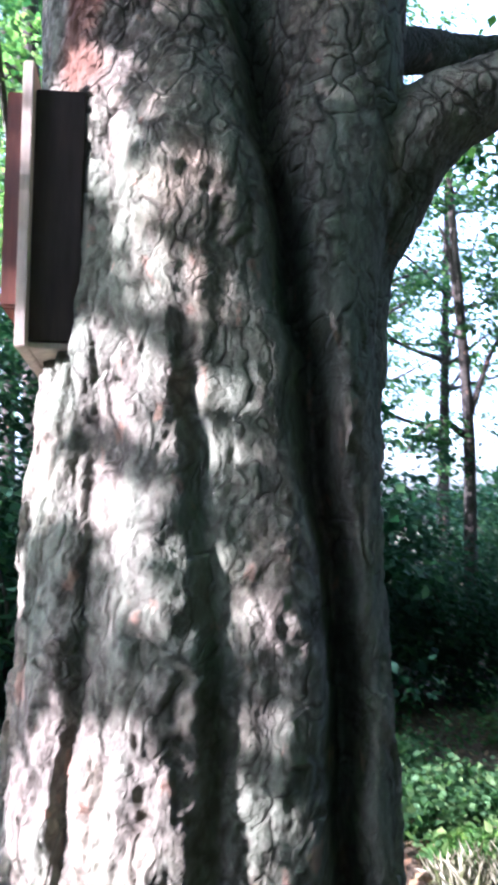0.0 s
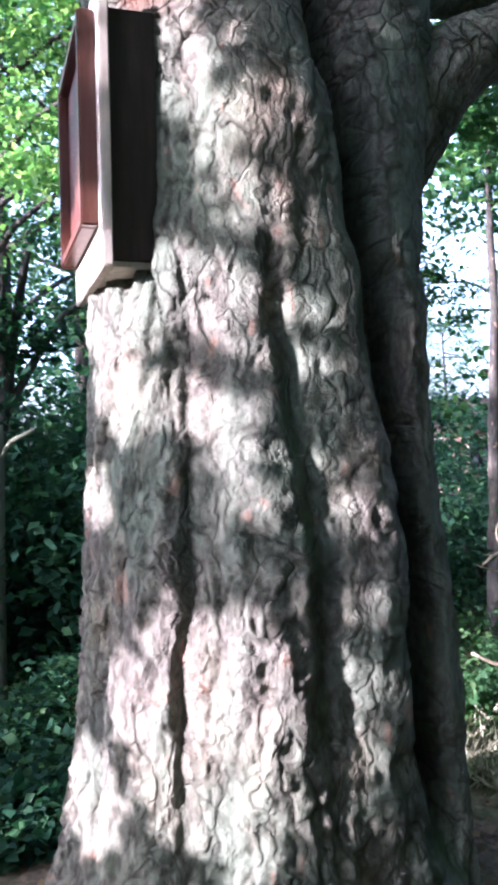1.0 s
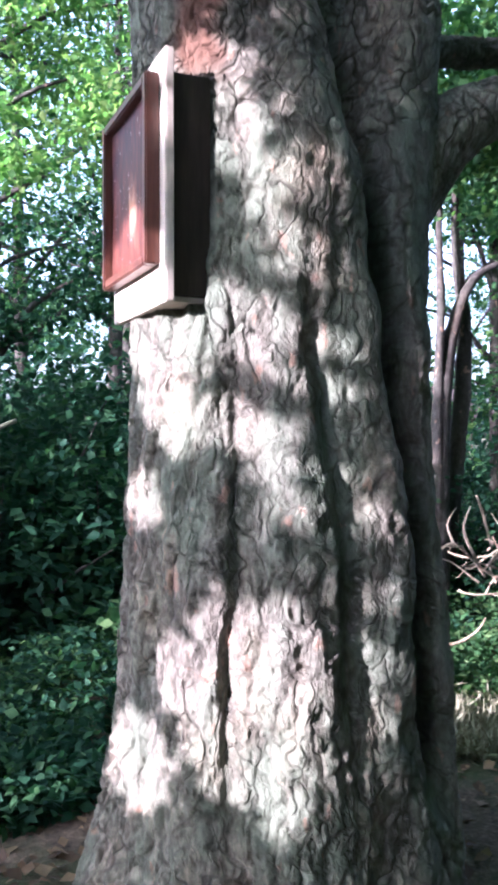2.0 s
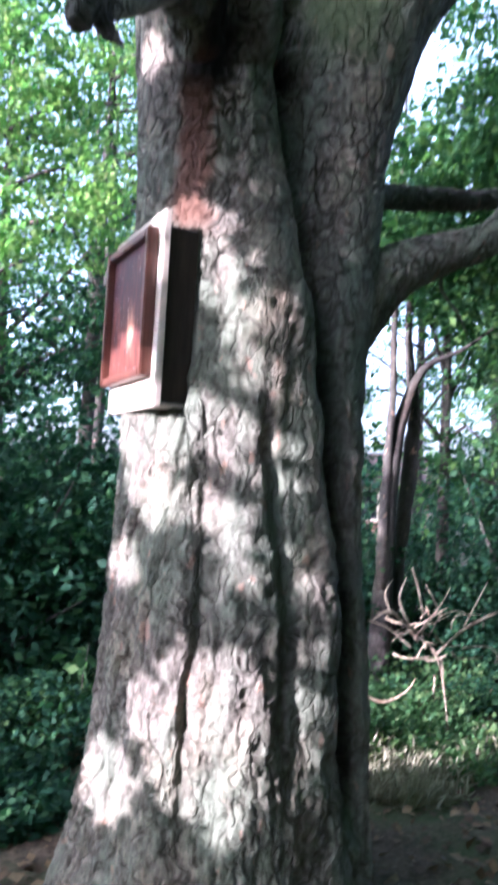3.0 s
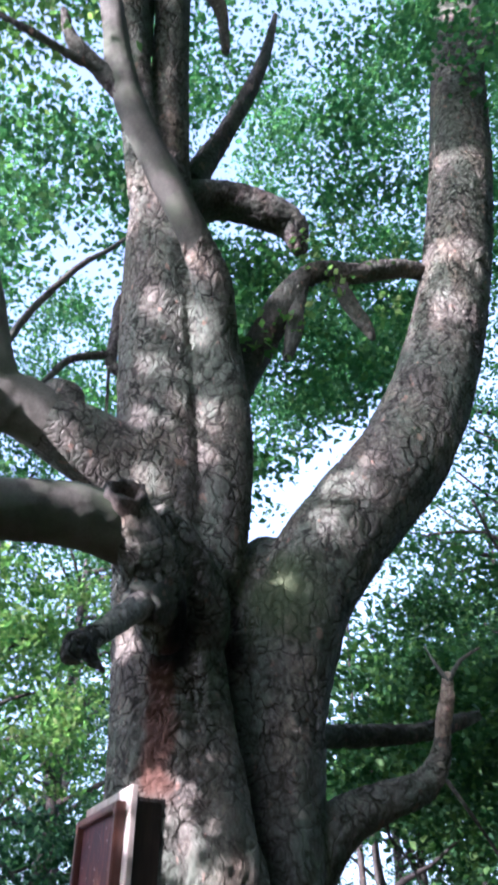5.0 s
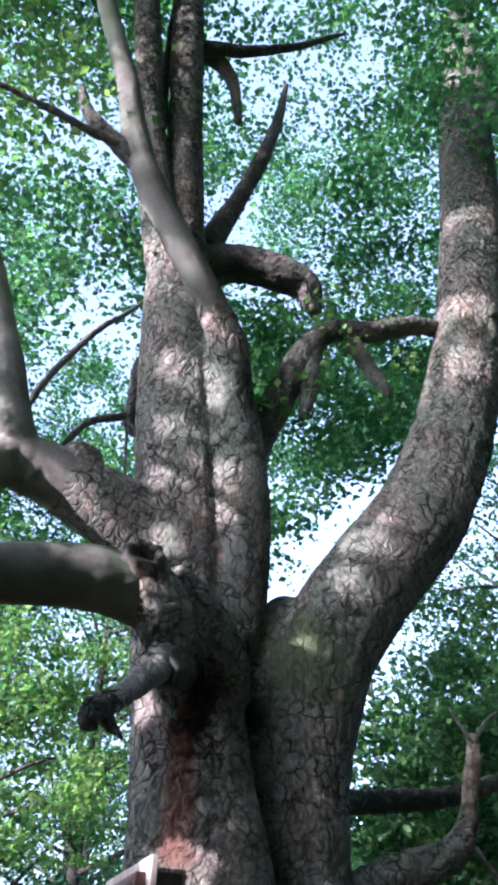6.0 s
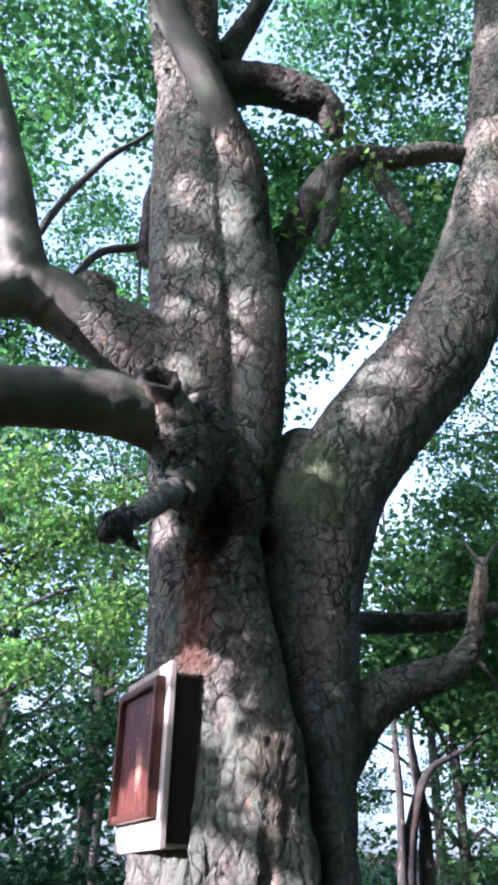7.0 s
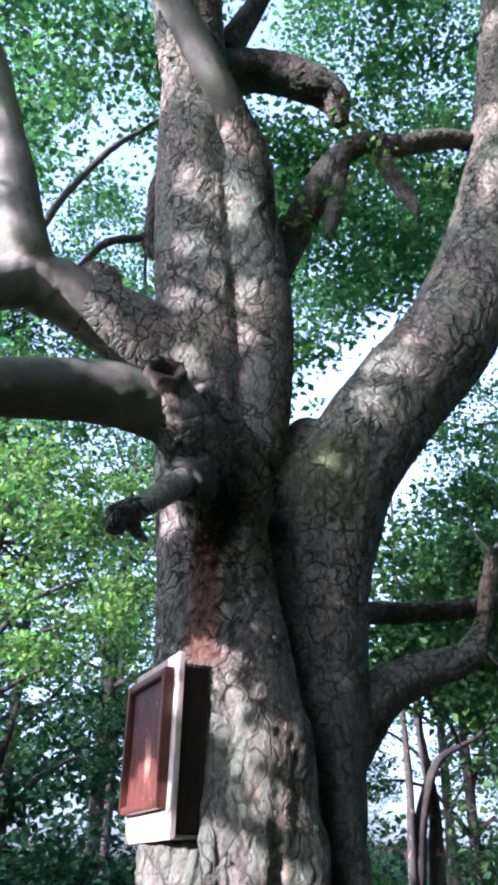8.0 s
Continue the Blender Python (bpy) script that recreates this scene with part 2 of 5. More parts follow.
POST_WOOD = plain_wood("weathered_green_wood", (0.07, 0.08, 0.055), (0.14, 0.145, 0.105), 0.85, 0.15)

BRICK = plain_wood("reddish_brick", (0.2, 0.125, 0.1), (0.33, 0.22, 0.175), 0.9, 0.15, (4, 4, 14))
ROOF_TILE = plain_wood("brown_roof_tile", (0.06, 0.045, 0.038), (0.12, 0.085, 0.07), 0.85, 0.2, (5, 9, 9))
WINDOW_GLASS = plain_wood("dark_window_glass", (0.02, 0.024, 0.028), (0.04, 0.045, 0.05), 0.08, 0.5)


def ground_material():
    m, nt, b = material("forest_floor", 0.95, 0.15)
    v = coords(nt)
    n = noise_tex(nt, v, 28, 6, 0.7)
    col = ramp(nt, n, [(0.3, (0.035, 0.026, 0.018)), (0.5, (0.09, 0.066, 0.045)), (0.72, (0.2, 0.15, 0.1))])
    g = ramp(nt, noise_tex(nt, v, 0.9, 5, 0.6), [(0.45, (0, 0, 0)), (0.62, (0.7, 0.7, 0.7))])
    col = mix(nt, g, col, (0.05, 0.085, 0.025))
    nt.links.new(col, b.inputs["Base Color"])
    bump(nt, b, n, 0.8, 0.03)
    return m


GROUND = ground_material()


# ---------- mesh helpers ----------
def link(name, mesh, mat, parent=None, label=""):
    ob = new(name, mesh)
    if mat:
        mesh.materials.append(mat)
    if parent:
        ob.parent = parent
    if label:
        tagged(ob, label)
    return ob


def part(name, bm, mat, parent=None, label="", smooth=False):
    me = bpy.data.meshes.new(name)
    bm.to_mesh(me)
    bm.free()
    if smooth:
        me.shade_smooth()
    return link(name, me, mat, parent, label)


def mesh_from(name, verts, faces_per, quads, smooth=False):
    """verts (n,3), quads (m,k) index arrays."""
    me = bpy.data.meshes.new(name)
    m, k = quads.shape
    me.vertices.add(len(verts))
    me.vertices.foreach_set("co", np.ascontiguousarray(verts, np.float32).ravel())
    me.loops.add(m * k)
    me.loops.foreach_set("vertex_index", quads.astype(np.int32).ravel())
    me.polygons.add(m)
    me.polygons.foreach_set("loop_start", np.arange(0, m * k, k, dtype=np.int32))
    me.update(calc_edges=True)
    me.validate()
    if smooth:
        me.shade_smooth()
    return me


def smooth_path(pts, step):
    """Catmull-Rom through rows of x, y, z, r, resampled about every step metres."""
    p = np.array(pts, float)
    p = np.vstack([2 * p[0] - p[1], p, 2 * p[-1] - p[-2]])
    out = []
    for i in range(1, len(p) - 2):
        n = max(2, int(np.linalg.norm(p[i + 1, :3] - p[i, :3]) / step))
        for t in np.arange(n) / n:
            a, b, c, d = p[i - 1], p[i], p[i + 1], p[i + 2]
            out.append(0.5 * (2 * b + (c - a) * t + (2 * a - 5 * b + 4 * c - d) * t * t + (3 * b - a - 3 * c + d) * t**3))
    out.append(p[-2])
    out = np.array(out)
    out[:, 3] = out[:, 3].clip(0.002)
    return out


def tube(pts, step=0.08, sides=18, wobble=0.0, seed=0):
    """Vertices and triangles of a closed tapering tube."""
    p = smooth_path(pts, step)
    t = np.gradient(p[:, :3], axis=0)
    t /= np.linalg.norm(t, axis=1)[:, None] + 1e-9
    ref = np.array([0.31, 0.92, 0.24])
    u = np.cross(t, ref)
    u /= np.linalg.norm(u, axis=1)[:, None] + 1e-9
    w = np.cross(t, u)
    a = np.linspace(0, 2 * np.pi, sides, endpoint=False)
    rng = np.random.default_rng(seed)
    r = p[:, 3][:, None] * (1 + wobble * rng.normal(size=(len(p), sides)))
    v = p[:, None, :3] + r[..., None] * (np.cos(a)[None, :, None] * u[:, None] + np.sin(a)[None, :, None] * w[:, None])
    n = len(p)
    i = np.arange(n - 1)[:, None] * sides
    j, k = np.arange(sides)[None], (np.arange(sides)[None] + 1) % sides
    q = np.stack([i + j, i + k, i + sides + k, i + sides + j], -1).reshape(-1, 4)
    tri = np.vstack([q[:, [0, 1, 2]], q[:, [0, 2, 3]]])
    v = np.vstack([v.reshape(-1, 3), p[0, :3], p[-1, :3] + t[-1] * p[-1, 3] * 0.3])
    c0, c1 = len(v) - 2, len(v) - 1
    j, k = j[0], k[0]
    caps = np.vstack([np.stack([k, j, np.full(sides, c0)], 1), np.stack([j + (n - 1) * sides, k + (n - 1) * sides, np.full(sides, c1)], 1)])
    return v, np.vstack([tri, caps])


def join(parts_):
    vs, fs, o = [], [], 0
    for v, f in parts_:
        vs.append(v), fs.append(f + o)
        o += len(v)
    return np.vstack(vs), np.vstack(fs)


def hashed(c, k):
    h = (c[..., 0] * 73856093 ^ c[..., 1] * 19349663 ^ c[..., 2] * 83492791 ^ (k * 2654435761 % 2147483647)) & 0x7FFFFFFF
    h = (h ^ (h >> 13)) * 1274126177 & 0x7FFFFFFF
    return ((h ^ (h >> 16)) & 0xFFFFF) / 1048575.0


def value_noise(p, seed=0):
    i = np.floor(p).astype(np.int64)
    f = p - i
    f = f * f * (3 - 2 * f)
    out = 0
    for dx in (0, 1):
        for dy in (0, 1):
            for dz in (0, 1):
                w = (f[:, 0] if dx else 1 - f[:, 0]) * (f[:, 1] if dy else 1 - f[:, 1]) * (f[:, 2] if dz else 1 - f[:, 2])
                out = out + w * hashed(i + np.array([dx, dy, dz]), seed)
    return out * 2 - 1


def fbm(p, octaves=4, seed=0):
    return sum(value_noise(p * 2.03**o + 17.3 * o, seed + o) * 0.5**o for o in range(octaves))


def cells(p, seed=0):
    """Nearest and second nearest distance to scattered points, and the nearest one's random number and the way from it."""
    i = np.floor(p).astype(np.int64)
    f1, f2, who, off = np.full(len(p), 9.0), np.full(len(p), 9.0), np.zeros(len(p)), np.zeros((len(p), 3))
    for dx in (-1, 0, 1):
        for dy in (-1, 0, 1):
            for dz in (-1, 0, 1):
                c = i + np.array([dx, dy, dz])
                q = c + np.stack([hashed(c, seed + 1), hashed(c, seed + 2), hashed(c, seed + 3)], -1)
                d = np.linalg.norm(q - p, axis=1)
                near = d < f1
                f2 = np.where(near, f1, np.minimum(f2, d))
                who = np.where(near, hashed(c, seed + 4), who)
                off = np.where(near[:, None], p - q, off)
                f1 = np.where(near, d, f1)
    return f1, f2, who, off


def barked(name, parts_, voxel, mat, parent, relief=0.009, plate=12.0, lump=0.014, calm=(), label="", soften=2, creases=(), finer=0.0):
    """Melts tubes into one skin and raises bark plates with fissures between them."""
    v, f = join(parts_)
    src = mesh_from(name, v, 3, f)
    ob = new(name, src)
    mod = ob.modifiers.new("skin", "REMESH")
    mod.mode, mod.voxel_size = "VOXEL", voxel
    sm = ob.modifiers.new("soften", "SMOOTH")
    sm.factor, sm.iterations = 0.5, soften
    dg = bpy.context.evaluated_depsgraph_get()
    me = bpy.data.meshes.new_from_object(ob.evaluated_get(dg), depsgraph=dg)
    ob.modifiers.clear()
    ob.data = me
    if finer:                                    # a closer mesh on the foot, up to that height, on the path's side
        bm = bmesh.new()
        bm.from_mesh(me)
        bmesh.ops.subdivide_edges(bm, edges=[e for e in bm.edges if all(w.co.z < finer and w.co.y < 2.72 for w in e.verts)], cuts=1, use_grid_fill=True)
        bm.to_mesh(me)
        bm.free()
    n = len(me.vertices)
    co, no = np.empty(n * 3, np.float32), np.empty(n * 3, np.float32)
    me.vertices.foreach_get("co", co)
    me.vertex_normals.foreach_get("vector", no)
    co, no = co.reshape(-1, 3).astype(float), no.reshape(-1, 3).astype(float)
    amp = np.ones(n)
    for (a, b, r) in calm:                       # stretches with smooth bark
        a, b = np.array(a), np.array(b)
        t = ((co - a) @ (b - a) / ((b - a) @ (b - a))).clip(0, 1)
        d = np.linalg.norm(co - (a + t[:, None] * (b - a)), axis=1)
        amp = np.minimum(amp, 0.15 + 0.85 * ((d - r) / 0.25).clip(0, 1))
    low = ((2.6 - co[:, 2]) / 1.6).clip(0.2, 1)
    warp = np.stack([fbm(co * 7 + s, 4, 40 + s) for s in (0, 31, 67)], -1)
    rise = np.where(co[:, 2] < 2.6, co[:, 2] * 0.32, 0.832 + (co[:, 2] - 2.6) * 0.8)      # long scales low down, rounder ones above
    q = np.stack([co[:, 0], co[:, 1], rise], -1) + warp * 0.035
    f1, f2, who, off = cells(q * plate, 5)
    g1, g2, who2, off2 = cells(q * plate * 2.3 + 9 + warp * 0.4, 11)
    wide = 0.16 + 0.2 * (fbm(co * 5, 2, 23) * 0.5 + 0.5).clip(0, 1)
    edge = ((f2 - f1) / wide).clip(0, 1)
    joined = (fbm(co * np.array([11, 11, 7]), 3, 37) * 2.4 - 0.05).clip(0, 1)          # where neighbouring scales have not cracked apart
    edge = edge + (1 - edge) * joined
    split = (fbm(co * 9, 3, 29) * 4 - 0.3).clip(0, 1)                                  # where scales have broken into smaller ones
    edge2 = 1 - (1 - ((g2 - g1) / 0.2).clip(0, 1)) * split
    tilt = off[:, 0] * np.sin(who * 40) * 0.6 + off[:, 1] * np.cos(who * 40) * 0.6 - off[:, 2]
    patchy = (0.75 + 1.1 * fbm(co * np.array([3, 3, 1.2]), 3, 17)).clip(0.3, 1.5)      # flat scales here, crumbling ones there
    up = 1.3 - 0.2 * ((co[:, 2] - 1.2) / 1.6).clip(0, 1)       # rougher scales at the foot
    d = up * patchy * relief * ((edge - 1) + 0.55 * (who - 0.5) + 0.45 * tilt + 0.4 * (edge2 - 1) + 0.3 * split * (who2 - 0.5))
    furrow = 1 - np.abs(fbm(co * np.array([6, 6, 0.6]) + warp * 0.5, 2, 3)) * 2.4
    ridge = furrow.clip(-0.6, 1)
    rough_ = (relief > 0.005) * (0.35 + 0.65 * low) * (0.6 + 0.8 * fbm(co * 2.5, 2, 43).clip(-0.5, 0.6))
    crumble = rough_ * (0.009 * fbm(co * np.array([17, 17, 9]), 3, 14) + 0.004 * fbm(co * np.array([45, 45, 26]), 2, 15))
    d = d * amp + lump * amp * low * ridge + lump * 0.4 * amp * fbm(co * np.array([4, 4, 1.6]), 2, 8) + crumble * amp
    fissure = (1 - edge) ** 2 * 0.55 * amp * min(1.0, relief / 0.008)
    calm_in, cut = np.ones(n), np.zeros(n)
    for depth, half, line in creases:            # deep folds between the stems
        lz, lx = zip(*line)
        off_ = co[:, 0] - np.interp(co[:, 2], lz, lx) - 0.03 * fbm(co * np.array([1, 1, 2.6]), 3, 19)
        fade = ((co[:, 2] - lz[0]) / 0.3).clip(0, 1) * ((lz[-1] - co[:, 2]) / 0.3).clip(0, 1)
        deep = fade * np.exp(-(off_ / half) ** 2) * ((0.5 - no[:, 1]) / 0.4).clip(0, 1) * ((2.9 - co[:, 1]) / 0.2).clip(0, 1)
        cut = np.maximum(cut, depth * deep)
        calm_in = np.minimum(calm_in, 1 - 0.85 * deep)
    co = co + no * (d * calm_in)[:, None]
    co[:, 1] += cut
    me.vertices.foreach_set("co", co.astype(np.float32).ravel())
    me.update()
    me.shade_smooth()
    me.materials.clear()
    me.materials.append(mat)
    for key, values in (("fissure", fissure), ("cracked", (0.5 + 0.5 * ((co[:, 2] - 2.3) / 0.9).clip(0, 1)) * (1.0 if relief > 0.0085 else 0.4)), ("scale_tone", 0.45 * ((who - 0.5) + 0.5 * split * (who2 - 0.5)) * amp)):
        me.attributes.new(key, "FLOAT", "POINT").data.foreach_set("value", values.astype(np.float32))
    me.attributes.new("bark_at", "FLOAT_VECTOR", "POINT").data.foreach_set("vector", (q + warp * 0.012).astype(np.float32).ravel())
    ob.parent = parent
    if label:
        tagged(ob, label)
    return ob


def leaves(points, size, rng, droop=0.35, narrow=0.42, normal_up=0.8):
    """Folded leaf blades of two triangles each at the points: vertices and triangles."""
    n = len(points)
    s = size * rng.uniform(0.6, 1.3, n)
    yaw = rng.uniform(0, 2 * np.pi, n)
    tilt = rng.normal(-droop, 0.45, n)
    ax = np.stack([np.cos(yaw) * np.cos(tilt), np.sin(yaw) * np.cos(tilt), np.sin(tilt)], -1)
    up = np.stack([np.zeros(n), np.zeros(n), np.ones(n)], -1) * normal_up + rng.normal(0, 0.45, (n, 3))
    side = np.cross(ax, up)
    side /= np.linalg.norm(side, axis=1)[:, None] + 1e-9
    nor = np.cross(side, ax)
    w = (s * narrow)[:, None]
    base, tip = points, points + ax * s[:, None]
    mid = points + ax * (s * 0.45)[:, None] + nor * (s * 0.10)[:, None]
    v = np.stack([base, mid + side * w, tip, mid - side * w], 1).reshape(-1, 3)
    i = np.arange(n)[:, None] * 4
    return v, np.concatenate([i + np.array([[0, 2, 1]]), i + np.array([[0, 3, 2]])], 0)


def sprays(centres, radius, per, rng, flat=0.55):
    """Points for leaves in loose sprays round the centres."""
    c = np.repeat(centres, per, 0)
    d = rng.normal(size=(len(c), 3)) * radius / 1.7
    d[:, 2] *= flat
    return c + d


def leaf_mesh(name, pts, size, rng, mat, parent, label="", **kw):
    v, f = leaves(pts, size, rng, **kw)
    return link(name, mesh_from(name, v, 3, f), mat, parent, label)


def empty(name, at=(0, 0, 0)):
    ob = new(name)
    ob.location = at
    return ob


def slab(size, bevel=0.004, at=(0, 0, 0)):
    bm = bmesh.new()
    bmesh.ops.create_cube(bm, size=1)
    bmesh.ops.scale(bm, vec=size, verts=bm.verts)
    bmesh.ops.bevel(bm, geom=bm.edges[:], offset=bevel, segments=2, affect="EDGES")
    bmesh.ops.translate(bm, vec=at, verts=bm.verts)
    return bm


# ---------- ground ----------
def ground_height(x, y):
    p = np.stack([x, y, 0 * x], -1)
    near = np.exp(-((x + 0.1) ** 2 + (y - 2.6) ** 2) / 1.2)
    return 0.10 * fbm(p * 0.35, 3, 21) + 0.05 * fbm(p * 1.9, 3, 22) + 0.06 * near - 0.27


def build_ground():
    s = np.concatenate([-np.geomspace(400, 9, 26), np.linspace(-8.8, 8.8, 150), np.geomspace(9, 400, 26)])
    gx, gy = np.meshgrid(s, s + 2.0)
    z = ground_height(gx.ravel(), gy.ravel())
    v = np.stack([gx.ravel(), gy.ravel(), z], -1)
    n = len(s)
    i = (np.arange(n - 1)[:, None] * n + np.arange(n - 1)[None]).ravel()
    q = np.stack([i, i + 1, i + n + 1, i + n], -1)
    g = link("ground", mesh_from("ground", v, 4, q, True), GROUND)
    tagged(g, "brown forest floor of soil and leaf litter", "ground", kind="structure")


build_ground()

# ---------- the great tree ----------
MAIN = [(-.2, 2.5, -.3, .62), (-.2, 2.62, .4, .38), (-.21, 2.65, .8, .33), (-.23, 2.65, 1.3, .33), (-.28, 2.61, 1.9, .34), (-.355, 2.57, 2.5, .31),
        (-.41, 2.58, 3.2, .275), (-.45, 2.62, 4.0, .305), (-.50, 2.64, 5.0, .32), (-.57, 2.62, 5.74, .31), (-.62, 2.57, 6.5, .31), (-.74, 2.4, 7.3, .23),
        (-.82, 2.14, 8.2, .165), (-.94, 1.85, 9.26, .155), (-1.01, 1.7, 10.28, .14), (-1.14, 1.45, 11.66, .11)]
RIGHT = [(.24, 2.6, -.3, .3), (.2, 2.62, .4, .24), (.2, 2.64, 1.0, .22), (.225, 2.62, 1.75, .195), (.26, 2.62, 2.5, .215), (.25, 2.54, 3.2, .26),
         (.28, 2.49, 3.6, .3), (.38, 2.45, 3.98, .31), (.65, 2.4, 4.45, .32), (1.06, 2.35, 5.0, .33), (1.24, 2.33, 5.32, .325), (1.53, 2.3, 6.03, .31), (1.81, 2.27, 7.04, .3),
         (2.05, 2.22, 8.37, .3), (2.26, 2.15, 10.09, .29), (2.45, 2.05, 11.81, .25), (2.64, 1.95, 13.5, .15)]

STEM_RIDGE = [(-.26, 2.6, 3.4, .1), (-.17, 2.48, 4.1, .17), (-.17, 2.42, 4.9, .2), (-.25, 2.38, 5.6, .185), (-.38, 2.36, 6.3, .16), (-.55, 2.4, 7.0, .1)]
STEM_LEFT = [(-.7, 2.45, 6.7, .2), (-.9, 2.3, 7.33, .17), (-1.1, 2.1, 8.07, .135), (-1.27, 1.85, 9.03, .125), (-1.41, 1.7, 9.95, .12), (-1.62, 1.45, 11.17, .1)]
COLLAR_1 = [(-.86, 1.86, 4.0, .11), (-.74, 1.92, 3.84, .15), (-.62, 2.02, 3.64, .15), (-.53, 2.18, 3.42, .1)]
COLLAR_2 = [(-.7, 2.0, 4.06, .1), (-.52, 2.1, 3.96, .14), (-.34, 2.2, 3.78, .14), (-.22, 2.32, 3.6, .11), (-.16, 2.5, 3.4, .06)]
STUMP_B = [(-1.22, 2.62, 4.95, .17), (-1.2, 2.6, 5.16, .15), (-1.19, 2.58, 5.24, .11)]
BACK = [(0, 2.88, -.3, .58), (0, 2.92, .5, .43), (-.02, 2.94, 1.5, .38), (-.04, 2.94, 2.6, .36), (-.06, 2.92, 3.5, .33), (-.2, 2.7, 4.3, .25)]
LEFT = [(-.64, 2.5, -.3, .32), (-.57, 2.58, .4, .19), (-.54, 2.6, 1.0, .165), (-.50, 2.62, 1.6, .18), (-.46, 2.65, 2.2, .2), (-.45, 2.65, 2.8, .17)]
C1_BASE = [(-.2, 2.5, 5.2, .12), (-.27, 2.3, 5.65, .14), (-.38, 2.1, 5.98, .135), (-.52, 1.99, 6.19, .118), (-.7, 1.89, 6.4, .095)]
LIMB_A = [(-.25, 2.5, 3.6, .24), (-.45, 2.31, 3.8, .21), (-.7, 2.08, 3.91, .185), (-.86, 1.975, 3.93, .15)]
LIMB_A_OUT = [(-.6, 2.16, 3.88, .15), (-.8, 2.0, 3.93, .178), (-1.17, 1.9, 3.92, .165), (-1.64, 1.8, 3.79, .14), (-2.1, 1.7, 3.72, .12), (-3.2, 1.5, 3.8, .1)]
LIMB_B = [(-.35, 2.65, 4.6, .28), (-.65, 2.68, 4.75, .26), (-1.08, 2.65, 4.9, .235), (-1.4, 2.61, 5.0, .17)]
LIMB_B_OUT = [(-1.0, 2.66, 4.88, .17), (-1.25, 2.63, 4.95, .2), (-1.45, 2.6, 5.02, .195), (-1.66, 2.55, 5.0, .165), (-1.8, 2.5, 4.88, .15), (-2.3, 2.4, 4.85, .12), (-3.4, 2.2, 5.2, .08)]
LIMB_B_UP = [(-1.44, 2.6, 4.95, .17), (-1.58, 2.58, 5.05, .17), (-1.7, 2.52, 5.25, .165), (-1.86, 2.5, 5.8, .155), (-2.13, 2.5, 6.61, .145), (-2.51, 2.5, 7.55, .125), (-3.02, 2.5, 8.72, .09)]
LOW_R = [(.2, 2.64, 2.25, .19), (.36, 2.55, 2.5, .185), (.48, 2.48, 2.66, .155), (.6, 2.45, 2.755, .13), (.75, 2.45, 2.83, .114), (.88, 2.43, 2.88, .1), (1.03, 2.36, 2.94, .088), (1.08, 2.26, 3.06, .066), (1.06, 2.17, 3.18, .045)]
# the broad rounded front of the foot, from its side away from the fold to the second stem
FACE = [[(-.58, 2.5, -.3, .3), (-.53, 2.5, .5, .19), (-.52, 2.47, 1.0, .165), (-.49, 2.45, 1.55, .165), (-.45, 2.5, 2.0, .165), (-.42, 2.55, 2.5, .165)],
        [(-.42, 2.36, -.3, .34), (-.4, 2.33, .4, .26), (-.39, 2.33, .8, .24), (-.38, 2.34, 1.25, .23), (-.36, 2.38, 1.8, .22), (-.31, 2.37, 2.1, .205), (-.3, 2.37, 2.5, .205), (-.33, 2.42, 2.8, .22), (-.36, 2.48, 3.2, .21)],
        [(-.15, 2.2, -.3, .36), (-.15, 2.25, .4, .29), (-.16, 2.27, .8, .275), (-.16, 2.3, 1.25, .28), (-.17, 2.37, 1.8, .27), (-.18, 2.34, 2.4, .265), (-.2, 2.4, 2.8, .25), (-.22, 2.46, 3.2, .22), (-.25, 2.5, 3.5, .22)],
        [(.1, 2.2, -.3, .32), (.07, 2.24, .4, .24), (.06, 2.24, .8, .222), (.05, 2.24, 1.25, .21), (.03, 2.28, 1.6, .19), (0, 2.28, 1.9, .18), (-.05, 2.28, 2.2, .18), (-.1, 2.26, 2.45, .18), (-.14, 2.36, 2.8, .17), (-.2, 2.42, 3.1, .15)],
        [(.22, 2.3, -.3, .28), (.2, 2.28, .4, .22), (.2, 2.27, .8, .2), (.2, 2.32, 1.15, .185), (.2, 2.34, 1.5, .175), (.185, 2.325, 1.8, .18), (.19, 2.36, 2.15, .18), (.225, 2.41, 2.45, .195), (.25, 2.45, 2.75, .2), (.24, 2.44, 3.2, .22), (.2, 2.42, 3.6, .22)]]
CROTCH = [(.08, 2.56, 3.55, .2), (.15, 2.56, 3.9, .21), (.2, 2.6, 4.22, .19), (.23, 2.62, 4.36, .12)]

FOLDS = [(0.22, 0.045, [(.2, .29), (.98, .256), (1.38, .243), (1.7, .194), (1.97, .16), (2.07, .104), (2.33, .075), (2.6, .015), (2.74, .01), (3.03, -.025), (3.35, -.075), (3.7, -.09), (4.0, -.09)]),
         (0.055, 0.035, [(.4, -.07), (.7, -.05), (1.0, -.06), (1.35, -.07), (1.6, -.11), (1.9, -.16), (2.1, -.2)]),
         (0.028, 0.03, [(.0, -.46), (.5, -.44), (1.0, -.42), (1.6, -.4), (2.0, -.4)])]
great_tree = tagged(empty("great_tree", (0, 0, 0)), "old broad-leaved tree with grey-brown scaly bark and a forked trunk", "tree")
